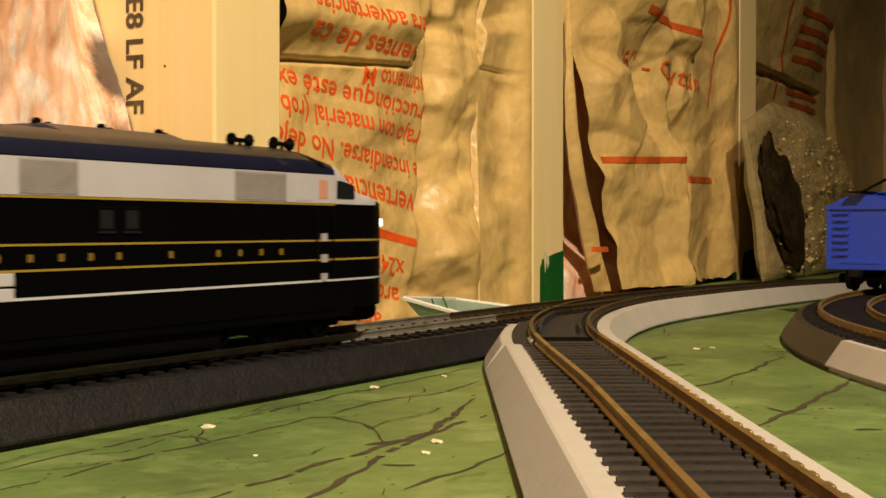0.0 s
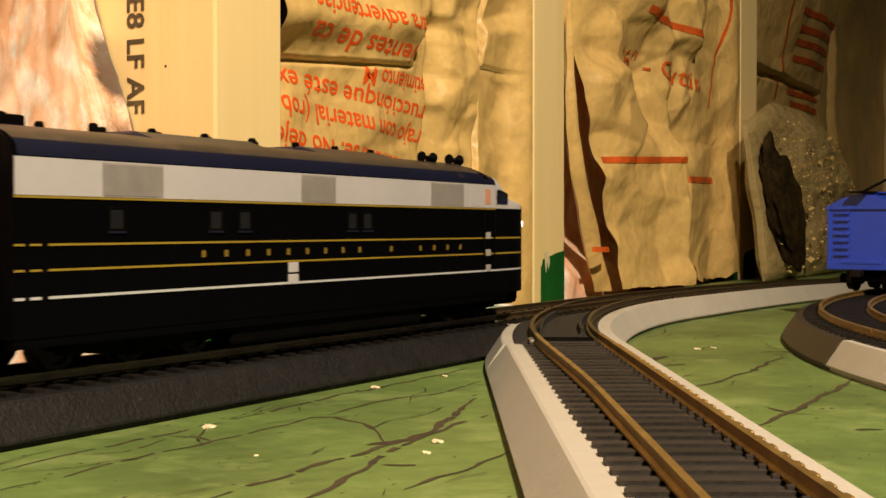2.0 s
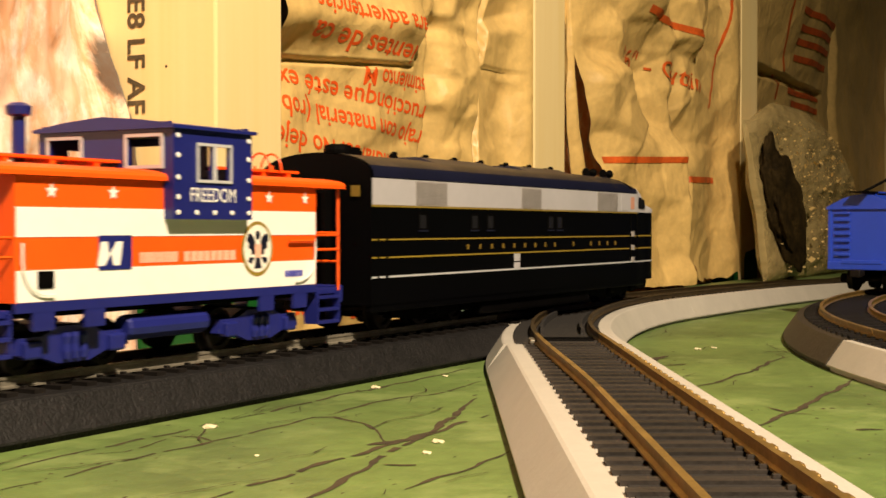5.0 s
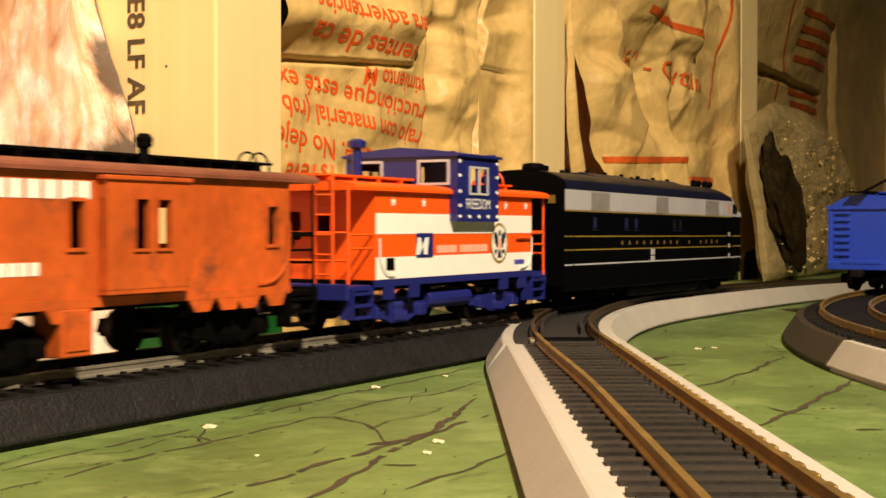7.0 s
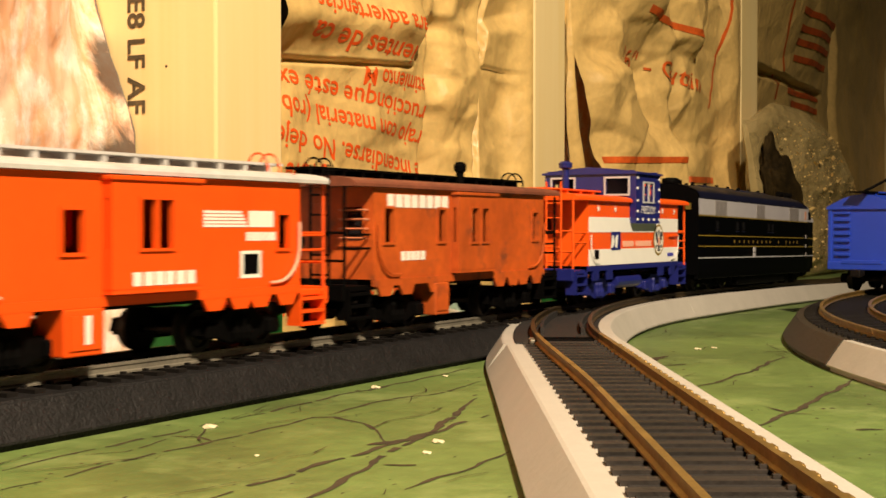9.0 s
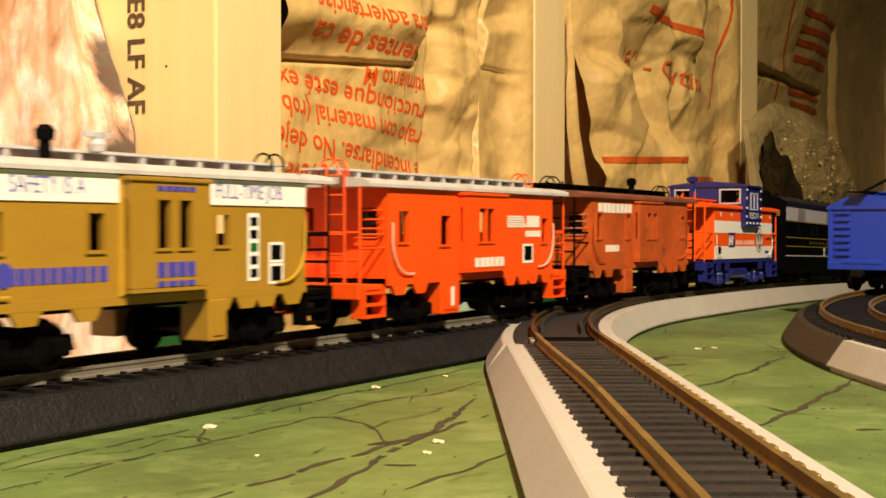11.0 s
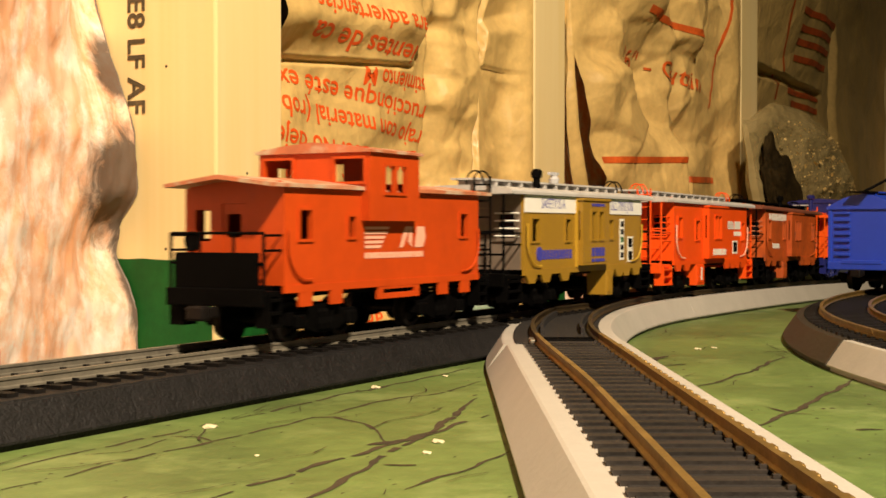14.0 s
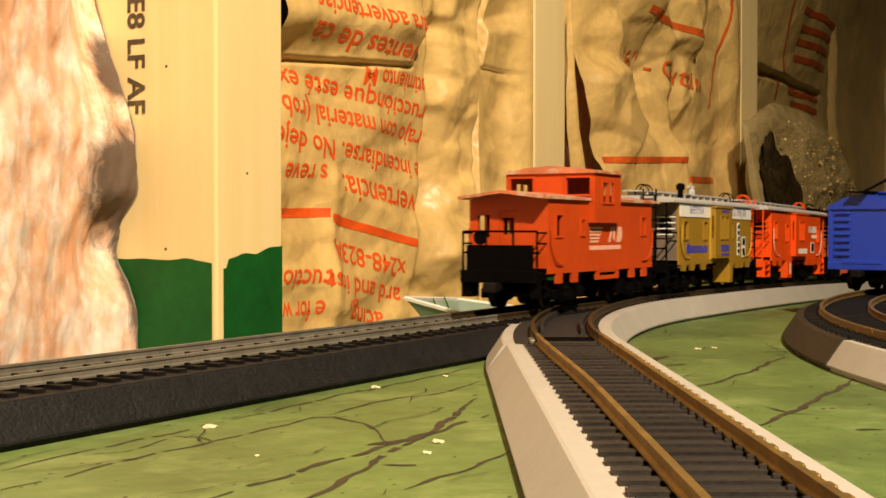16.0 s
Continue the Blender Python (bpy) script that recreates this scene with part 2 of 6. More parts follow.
def box(bm, x0, x1, y0, y1, z0, z1, bevel=0.0):
    vs = [bm.verts.new((x, y, z)) for x in (x0, x1) for y in (y0, y1) for z in (z0, z1)]
    fs = [bm.faces.new([vs[i] for i in q]) for q in ((0, 1, 3, 2), (4, 6, 7, 5), (0, 4, 5, 1), (2, 3, 7, 6), (0, 2, 6, 4), (1, 5, 7, 3))]
    if bevel:
        es = list({e for f in fs for e in f.edges})
        bmesh.ops.bevel(bm, geom=es, offset=bevel, segments=2, affect="EDGES", profile=0.5)
    return bm


def B(*a, bevel=0.0):
    return box(bmesh.new(), *a, bevel=bevel)


def prism(bm, prof, x0, x1, cap=True):
    """Extrude a closed (y, z) outline along x."""
    a = [bm.verts.new((x0, y, z)) for y, z in prof]
    b = [bm.verts.new((x1, y, z)) for y, z in prof]
    n = len(prof)
    for i in range(n):
        bm.faces.new((a[i], a[(i + 1) % n], b[(i + 1) % n], b[i]))
    if cap:
        bm.faces.new(a)
        bm.faces.new(b)
    return bm


def tube(bm, pts, r, seg=6):
    """A round bar along points."""
    pts = [Vector(p) for p in pts]
    rings = []
    for i, p in enumerate(pts):
        d = (pts[min(i + 1, len(pts) - 1)] - pts[max(i - 1, 0)]).normalized()
        a = d.orthogonal().normalized() if not rings else (keep - d * keep.dot(d)).normalized()
        keep = a
        c = d.cross(a)
        rings.append([bm.verts.new(p + r * (a * math.cos(k * 2 * math.pi / seg) + c * math.sin(k * 2 * math.pi / seg))) for k in range(seg)])
    for u, v in zip(rings, rings[1:]):
        for k in range(seg):
            bm.faces.new((u[k], u[(k + 1) % seg], v[(k + 1) % seg], v[k]))
    bm.faces.new(rings[0])
    bm.faces.new(rings[-1])
    return bm


def turned(bm, prof, origin, axis="z", seg=16):
    """Turn (radius, height) about an axis."""
    ox, oy, oz = origin
    rings = []
    for r, hgt in prof:
        ring = []
        for k in range(seg):
            c, s = r * math.cos(k * 2 * math.pi / seg), r * math.sin(k * 2 * math.pi / seg)
            ring.append(bm.verts.new({"z": (ox + c, oy + s, oz + hgt), "y": (ox + c, oy + hgt, oz + s), "x": (ox + hgt, oy + c, oz + s)}[axis]))
        rings.append(ring)
    for u, v in zip(rings, rings[1:]):
        for k in range(seg):
            bm.faces.new((u[k], u[(k + 1) % seg], v[(k + 1) % seg], v[k]))
    bm.faces.new(rings[0])
    bm.faces.new(rings[-1])
    return bm


def holed(bm, plane, a0, a1, z0, z1, holes, d0, d1):
    """A wall slab with rectangular openings. plane 'y': spans x and z, from depth d0 to d1; plane 'x': spans y and z."""
    us = sorted({a0, a1, *[h[0] for h in holes], *[h[1] for h in holes]})
    zs = sorted({z0, z1, *[h[2] for h in holes], *[h[3] for h in holes]})
    pt = (lambda u, d, z: (u, d, z)) if plane == "y" else (lambda u, d, z: (d, u, z))
    V = {(i, j, k): bm.verts.new(pt(u, (d0, d1)[k], z)) for i, u in enumerate(us) for j, z in enumerate(zs) for k in (0, 1)}

    def solid(i, j):
        if not (0 <= i < len(us) - 1 and 0 <= j < len(zs) - 1):
            return False
        cu, cz = (us[i] + us[i + 1]) / 2, (zs[j] + zs[j + 1]) / 2
        return not any(h[0] < cu < h[1] and h[2] < cz < h[3] for h in holes)

    for i in range(len(us) - 1):
        for j in range(len(zs) - 1):
            if not solid(i, j):
                continue
            q = ((i, j), (i + 1, j), (i + 1, j + 1), (i, j + 1))
            for k in (0, 1):
                bm.faces.new([V[(*c, k)] for c in q])
            for (c0, c1), nb in (((q[0], q[1]), (i, j - 1)), ((q[1], q[2]), (i + 1, j)), ((q[2], q[3]), (i, j + 1)), ((q[3], q[0]), (i - 1, j))):
                if not solid(*nb):
                    bm.faces.new((V[(*c0, 0)], V[(*c1, 0)], V[(*c1, 1)], V[(*c0, 1)]))
    loose = [v for v in bm.verts if not v.link_faces]
    bmesh.ops.delete(bm, geom=loose, context="VERTS")
    return bm


def sag(x):
    """How far the board and its track dip beyond the turnout, in mm."""
    return 3.1e-5 * min(460.0, max(0.0, x - 430)) ** 2


def sweep(bm, prof, path, closed=True, dip=False):
    """Sweep an (offset to the left, z) outline along a path of (x, y)."""
    rings = []
    for i, p in enumerate(path):
        a, b = path[max(i - 1, 0)], path[min(i + 1, len(path) - 1)]
        d = Vector((b[0] - a[0], b[1] - a[1])).normalized()
        rings.append([bm.verts.new((p[0] - d.y * o, p[1] + d.x * o, z - (sag(p[0]) if dip else 0))) for o, z in prof])
    n = len(prof)
    for u, v in zip(rings, rings[1:]):
        for k in range(n if closed else n - 1):
            bm.faces.new((u[k], u[(k + 1) % n], v[(k + 1) % n], v[k]))
    bm.faces.new(rings[0])
    bm.faces.new(rings[-1])
    return bm


def words(text, size, place, squeeze=1.0, step=2.0, bold=0.0):
    """Lettering as a mesh in mm: place maps (along, up) of the line to a point."""
    cu = bpy.data.curves.new("type", "FONT")
    cu.body, cu.size, cu.align_x, cu.align_y, cu.resolution_u, cu.offset = text, size, "LEFT", "CENTER", 3, bold
    ob = new("type", cu)
    me = bpy.data.meshes.new_from_object(ob.evaluated_get(bpy.context.evaluated_depsgraph_get()))
    bpy.data.objects.remove(ob)
    bm = bmesh.new()
    bm.from_mesh(me)
    bpy.data.meshes.remove(me)
    bmesh.ops.remove_doubles(bm, verts=bm.verts, dist=size * 0.002)
    bmesh.ops.triangulate(bm, faces=bm.faces)
    for _ in range(2):
        es = [e for e in bm.edges if e.calc_length() > step]
        if es:
            bmesh.ops.subdivide_edges(bm, edges=es, cuts=1)
            bmesh.ops.triangulate(bm, faces=bm.faces)
    for v in bm.verts:
        v.co = Vector(place(v.co.x * squeeze, v.co.y))
    return bm


def thing(name, label, category, group="", m=None):
    ob = new(name)
    ob.empty_display_size = 0.01
    if m:
        ob.matrix_basis = m
    return tagged(ob, label, category, group)


# ---------------- room and board ----------------
def room():
    def slab(name, *a, material=PLASTER, label="plain painted room wall"):
        return tagged(part(name, B(*a), material), label, "wall", kind="structure")
    slab("wall_south", -1000, 2300, -1100, -1040, -24, 1300)
    slab("wall_west", -1060, -1000, -1100, 200, -24, 1300)
    slab("wall_east", 2300, 2360, -1100, 200, -24, 1300)
    slab("wall_north", -1000, 2300, 182, 200, -24, 1300, material=DARK_WOOD, label="dark wooden sheathing behind the studs")
    tagged(part("ceiling", B(-1060, 2360, -1100, 200, 1300, 1350), PLASTER), "plain painted ceiling", "ceiling", kind="structure")
    tagged(part("floor", B(-1060, 2360, -1100, 200, -70, -24.2), FLOOR_M), "grey concrete floor under the board", "floor", kind="structure")


def crack(pts, w, ground):
    """A dirty paint crack that wanders between a few turning points."""
    bm = bmesh.new()
    fine = []
    for a, b in zip(pts, pts[1:]):
        n = max(3, int(math.dist(a, b) / 2.0))
        for k in range(n):
            u = k / n
            fine.append((a[0] + (b[0] - a[0]) * u, a[1] + (b[1] - a[1]) * u))
    fine.append(pts[-1])
    level = 0.08 + 0.005 * len(ground.children)
    left, right = [], []
    for i, (x, y) in enumerate(fine):
        a, b = fine[max(i - 1, 0)], fine[min(i + 1, len(fine) - 1)]
        d = Vector((b[0] - a[0], b[1] - a[1])).normalized()
        j = noise.noise((x * 0.09, y * 0.09, 3)) * 1.6
        ww = 0.8 * w * (0.30 + 1.0 * abs(noise.noise((x * 0.16, y * 0.16, 8))) + 0.35 * abs(noise.noise((x * 0.6, y * 0.6, 2)))) * min(1, 0.25 + 4 * min(i, len(fine) - 1 - i) / len(fine))
        left.append(bm.verts.new((x - d.y * (j + ww), y + d.x * (j + ww), level)))
        right.append(bm.verts.new((x - d.y * (j - ww), y + d.x * (j - ww), level)))
    for i in range(len(fine) - 1):
        if noise.noise((fine[i][0] * 0.21, fine[i][1] * 0.21, 6)) > -0.38:
            bm.faces.new((left[i], left[i + 1], right[i + 1], right[i]))
    bmesh.ops.delete(bm, geom=[v for v in bm.verts if not v.link_faces], context="VERTS")
    part("crack", bm, CRACK, ground, "dark dirty crack in the paint")


def board():
    dip = lambda x, y: sag(x) * smoothstep(-75, -35, y) * (1 - smoothstep(24, 42, y))
    xs, ys = [-990, 0, 400, *span(430, 900, 24), 1100, 2290], [-620, -200, *span(-80, -30, 5), 0, *span(20, 45, 5), 88]
    bm = bmesh.new()
    g = [[bm.verts.new((x, y, -dip(x, y))) for y in ys] for x in xs]
    top = [bm.faces.new((g[i][j], g[i + 1][j], g[i + 1][j + 1], g[i][j + 1])) for i in range(len(xs) - 1) for j in range(len(ys) - 1)]
    under = bmesh.ops.extrude_face_region(bm, geom=top)["geom"]
    for v in under:
        if isinstance(v, bmesh.types.BMVert):
            v.co.z = -24
    g = tagged(part("ground", bm, BOARD), "green painted layout board with dark cracks", "board", kind="structure")
    crack(((149, -33), (163, -31), (176, -32), (191, -31), (205, -29)), 0.8, g)
    crack(((137, -46), (152, -45), (169, -44), (188, -44), (209, -44), (222, -43), (225, -46), (220, -56), (214, -63), (202, -72)), 0.9, g)
    crack(((189, -33), (190, -38), (188, -44)), 0.6, g)
    crack(((166, -34), (172, -38), (186, -36)), 0.5, g)
    crack(((210, -31), (216, -30), (243, -28), (264, -28), (290, -27), (321, -27)), 0.9, g)
    crack(((226, -43), (240, -42), (256, -41), (264, -46), (279, -45), (295, -43)), 0.8, g)
    crack(((140, -77), (147, -76), (158, -75), (169, -75), (183, -74), (195, -74), (202, -74), (217, -73), (239, -66), (265, -58)), 1.3, g)
    crack(((140, -91), (154, -88), (164, -86), (176, -83), (194, -78), (207, -75), (218, -74), (242, -72)), 1.3, g)
    crack(((198, -71), (204, -73), (209, -74.5)), 2.4, g)
    crack(((222, -72), (229, -69.5), (236, -67)), 1.8, g)
    crack(((167, -97), (178, -96), (189, -97), (204, -95)), 0.9, g)
    crack(((183, -83), (184, -86), (186, -89)), 0.8, g)
    crack(((306, -95), (324, -95), (354, -95), (383, -93), (394, -95)), 1.2, g)
    crack(((250, -125), (269, -125), (282, -125), (303, -125), (320, -125), (347, -124)), 1.7, g)
    crack(((281, -118), (275, -126), (275, -130)), 0.8, g)
    crack(((294, -102), (292, -105), (290, -108)), 0.7, g)
    crack(((407, -83), (409, -88), (410, -92)), 0.9, g)
    crack(((258, -142), (260, -144), (261, -147)), 1.0, g)
    crack(((359, -64), (371, -62), (379, -62)), 2.6, g)
    crack(((352, -70), (356, -72), (360, -74)), 1.6, g)
    rng = random.Random(5)
    for _ in range(34):
        x, y, a = rng.uniform(130, 460), rng.uniform(-130, -28), rng.uniform(-0.5, 0.7)
        n = rng.uniform(5, 13)
        crack([(x + n * k * math.cos(a) , y + n * k * math.sin(a) + rng.uniform(-2, 2)) for k in range(4)], rng.uniform(0.22, 0.42), g)
    bm = bmesh.new()
    for _ in range(280):
        x, y = rng.uniform(120, 480), rng.uniform(-160, -24)
        r = rng.uniform(0.12, 0.35) + (0.5 * rng.random() ** 3 if x > 260 else 0.2 * rng.random() ** 3)
        fs = [bm.verts.new((x + r * rng.uniform(.5, 2.4) * math.cos(a), y + r * math.sin(a) * rng.uniform(.5, 1), 0.05)) for a in (0, 1, 2, 3, 4, 5)]
        bm.faces.new(fs)
    ob = part("dirt_fleck", bm, CRACK, g)
    ob["kind"] = "stuff"
    for x, y, s in ((201, -33, 1.6), (207, -80, 1.3), (270, -27.5, 1.4), (405, -63, 1.3), (300, -30, 0.8), (180, -60, 0.5), (196, -84, 0.9), (412, -66, 1.0)):
        bm = bmesh.new()
        bmesh.ops.create_icosphere(bm, subdivisions=1, radius=s)
        for v in bm.verts:
            v.co.z = max(0, v.co.z * 0.45)
            v.co.x *= 1.3
            v.co += Vector((x, y, 0.05)) + 0.3 * noise.noise_vector(v.co)
        tagged(part("debris_chip", bm, CHIP), "small pale chip lying on the green board", "debris", "pale chips on the board")


# ---------------- track ----------------
def arc(cx, cy, r, a0, a1, n):
    return [(cx + r * math.cos(a0 + (a1 - a0) * k / n), cy + r * math.sin(a0 + (a1 - a0) * k / n)) for k in range(n + 1)]


def seen(X, Z):
    """From metres right of and ahead of the camera to the plan."""
    return (Z * CT + X * ST, -196 + Z * ST - X * CT)


RAILP = ((-0.95, 9.0), (0.95, 9.0), (0.95, 9.35), (0.3, 9.6), (0.3, 10.5), (0.55, 10.7), (0.55, 11.2), (-0.55, 11.2), (-0.55, 10.7), (-0.3, 10.5), (-0.3, 9.6), (-0.95, 9.35))


def bed(off, w_top, w_base, z_top, z0=1.2):
    return ((-w_base + 1, 0.0), (w_base - 1, 0.0), (w_base - 1, z0), (w_base, z0), (w_base, z0 + 0.5), (w_top, z_top), (-w_top, z_top), (-w_base, z0 + 0.5), (-w_base, z0), (-w_base + 1, z0))


def rails(path, material, owner, dz=0.0, sides=(-8.25, 8.25), dip=False):
    for o in sides:
        bm = bmesh.new()
        sweep(bm, [(o + a, z + dz) for a, z in RAILP], path, dip=dip)
        part("rail", bm, material, owner, "thin metal rail")


def ties(path, pitch, owner, first=None, dz=0.0, length=28.0, count=300, material=None, shift=0.0, dip=False, spikes=(-8.25, 8.25)):
    """Sleepers at an even pitch along a path, all on one mesh."""
    seg = [math.dist(a, b) for a, b in zip(path, path[1:])]
    total, at, made, s, i = sum(seg), 0.0, first, pitch / 2, 0
    n = 0
    while s < total and n < count:
        while s > at + seg[i]:
            at += seg[i]
            i += 1
        a, b = path[i], path[i + 1]
        u = (s - at) / seg[i]
        m = pose((a[0] + (b[0] - a[0]) * u) / 1000, (a[1] + (b[1] - a[1]) * u) / 1000, (dz - (sag(a[0] + (b[0] - a[0]) * u) if dip else 0)) / 1000, 0, 0, math.degrees(math.atan2(b[1] - a[1], b[0] - a[0])))
        if made is None:
            bm = B(-1.35, 1.35, shift - length / 2, shift + length / 2, 7.6, 9.0)
            for sx in spikes:
                for d in (-1.5, 1.5):
                    box(bm, -0.45, 0.45, sx + d - 0.5, sx + d + 0.5, 9.0, 9.5)
            made = part("tie", bm, material or TIE, owner, place=m)
        else:
            share(made, "tie", owner, m)
        s += pitch
        n += 1
    return made


def tracks():
    main = thing("straight_track", "black plastic roadbed track with metal rails", "model track")
    line = lambda a, b: [(a, 0.0), (b, 0.0)]
    span_line = lambda a, b: [(x, 0.0) for x in span(a, b, 30)]
    bm = bmesh.new()
    sweep(bm, bed(0, 17.3, 21, 8.2), line(-960, 372))
    bmesh.ops.bevel(bm, geom=[e for e in bm.edges if abs(e.verts[0].co.z - 8.2) < .01 and abs(e.verts[1].co.z - 8.2) < .01 and abs(e.verts[0].co.x - e.verts[1].co.x) > 5], offset=0.5, segments=2, affect="EDGES")
    part("roadbed", bm, BLACK_BED, main, "black textured plastic roadbed")
    rails(line(-960, 372), RAIL_GREY, main)
    t = ties([(100, 0), (372, 0)], 6.6, main)

    far = thing("turnout_track", "grey plastic roadbed turnout with brown metal rails", "model track")
    heading = math.atan2(ST, CT)
    R = 457.0
    zc = 462 - R * math.tan(heading / 2)
    knee = seen(32.5, zc)
    merge = knee[0] + R * math.sin(heading)
    low = ((-17.0, 0.0), (21.0, 0.0), (21.0, 1.2), (22.0, 1.2), (22.0, 1.7), (17.0, 8.15), (-14.6, 8.15), (-18.4, 1.7), (-18.4, 1.2), (-17.0, 1.2))
    lip = (*low[:6], (-10.8, 8.15), (-10.8, 9.1), (-11.1, 9.2), (-14.2, 9.2), (-14.6, 8.9), *low[7:])
    part("roadbed", sweep(bmesh.new(), low, span_line(372.5, merge), dip=True), GREY_BED, far, "pale grey plastic roadbed")
    part("roadbed", sweep(bmesh.new(), lip, span_line(merge, 2250), dip=True), GREY_BED, far, "pale grey plastic roadbed")
    bm = sweep(bmesh.new(), ((-10.6, 8.0), (14.6, 8.0), (14.6, 8.35), (-10.6, 8.35)), span_line(372.5, 2250), dip=True)
    part("ballast_strip", bm, DARK_TOP, far, "dark textured strip between the rails")
    rails(span_line(372.5, 2250), RAIL_DULL, far, dip=True)
    ties([(372.5, 0), (1500, 0)], 6.6, far, t, dip=True)

    # the branch: straight away from the camera, then an 18 inch curve into the main line
    start = seen(32.5, 60)
    centre = (knee[0] + R * math.sin(heading), knee[1] - R * math.cos(heading))
    bend = arc(*centre, R, math.pi / 2 + heading, math.pi / 2, 56)
    joint = seen(32.5, zc + 6)
    br = thing("branch_track", "grey plastic roadbed track with brown rails and black ties", "model track")
    straight = [start, seen(32.5, 200), knee]
    lean = ((-17.5, 0.0), (20.4, 0.0), (20.4, 1.2), (21.2, 1.2), (21.2, 1.7), (16.0, 8.1), (15.4, 8.3), (-10.7, 8.3), (-10.7, 9.1), (-11.0, 9.25), (-14.2, 9.25), (-14.6, 9.0), (-18.4, 1.7), (-18.4, 1.2), (-17.5, 1.2))
    part("roadbed", sweep(bmesh.new(), lean, straight), GREY_BED, br, "pale grey plastic roadbed")
    part("ballast_strip", sweep(bmesh.new(), ((-10.4, 7.9), (11.0, 7.9), (11.0, 8.5), (-10.4, 8.5)), straight), DARK_TOP, br, "dark textured strip between the rails")
    rails(straight, RAIL_BROWN, br, sides=(-8.25,))
    rails([seen(32.5 - 8.25 + 2.4 * smoothstep(zc, zc - 120, z), z) for z in span(60, zc, 6)], RAIL_BROWN, br, sides=(0.0,))
    ties(straight, 6.6, br, None, material=TIE_BROWN, length=22.4, shift=0.65, spikes=(-8.25,))
    curve_bed = ((-17.0, 0.0), (20.4, 0.0), (20.4, 1.2), (21.2, 1.2), (21.2, 1.7), (16.9, 8.1), (16.4, 8.28), (-10.8, 8.28), (-10.8, 9.1), (-11.1, 9.2), (-14.2, 9.2), (-14.6, 8.9), (-18.4, 1.7), (-18.4, 1.2), (-17.0, 1.2))
    part("curved_roadbed", sweep(bmesh.new(), curve_bed, bend, dip=True), GREY_BED, far, "pale grey plastic curved roadbed")
    part("curved_strip", sweep(bmesh.new(), ((-10.6, 7.9), (13.6, 7.9), (13.6, 8.75), (-10.6, 8.75)), bend[:49], dip=True), DARK_TOP, far, "dark moulded plastic between the rails")
    rails(bend[:53], RAIL_DULL, far, dz=-0.05, dip=True)
    for o in (-5.6, 5.6):
        bm = sweep(bmesh.new(), [(o + a * 0.8, z) for a, z in ((-0.6, 8.7), (0.6, 8.7), (0.6, 10.6), (-0.6, 10.6))], bend[6:25])
        part("guard_rail", bm, DARK_TOP, far, "dark plastic guard rail")
    nubs = bmesh.new()
    for k in range(41):
        box(nubs, 63.3 + 6.6 * k - 1.4, 63.3 + 6.6 * k + 1.4, -11.7, -9.4, 9.0, 9.75, bevel=0.3)
    row = part("rail_fixing", nubs, RAIL_BROWN, br, "brown moulded rail fixings", place=pose(seen(32.5, 0)[0] / 1000, seen(32.5, 0)[1] / 1000, 0, 0, 0, math.degrees(heading)))
    row["kind"] = "stuff"
    for d in (7.0, 13.5):
        p = seen(32.5, zc + d - 2)
        part("cross_bar", B(-0.7, 0.7, -9.5, 9.5, 8.3, 9.2, bevel=0.15), BLACK, far, "black moulded cross bar", place=pose(p[0] / 1000, p[1] / 1000, 0, 0, 0, math.degrees(heading)))
    for o in (-9.5, 9.5):
        p = seen(32.5 + o, zc - 3)
        bm = B(-4, 4, -0.9, 0.9, 8.9, 10.0, bevel=0.3)
        part("rail_joiner", bm, RAIL_GREY, br, "small metal rail joiner", place=pose(p[0] / 1000, p[1] / 1000, 0, 0, 0, math.degrees(heading)))

    # the curved siding with the blue car
    def side_arc(p0, p1, n):
        return [seen(554 - 430 * math.cos(radians(p0 + (p1 - p0) * k / n)), 345 + 430 * math.sin(radians(p0 + (p1 - p0) * k / n))) for k in range(n + 1)]
    for name, p0, p1, m in (("curved_track", 1.6, 70, BROWN_BED), ("curved_track", -24, 1.5, GREY_BED)):
        n = 30
        pts = side_arc(p0, p1, n)
        tr = thing(name, "dark brown curved roadbed track" if m is BROWN_BED else "pale grey curved roadbed track", "model track")
        bm = sweep(bmesh.new(), bed(0, 16.5, 21, 8.2), pts)
        part("roadbed", bm, m, tr, smooth=False)
        if m is GREY_BED:
            part("ballast_strip", sweep(bmesh.new(), ((-14.2, 7.9), (14.2, 7.9), (14.2, 8.35), (-14.2, 8.35)), pts), DARK_TOP, tr)
        rails(pts, RAIL_BROWN, tr)
        ties(pts, 6.6, tr, t, count=110)


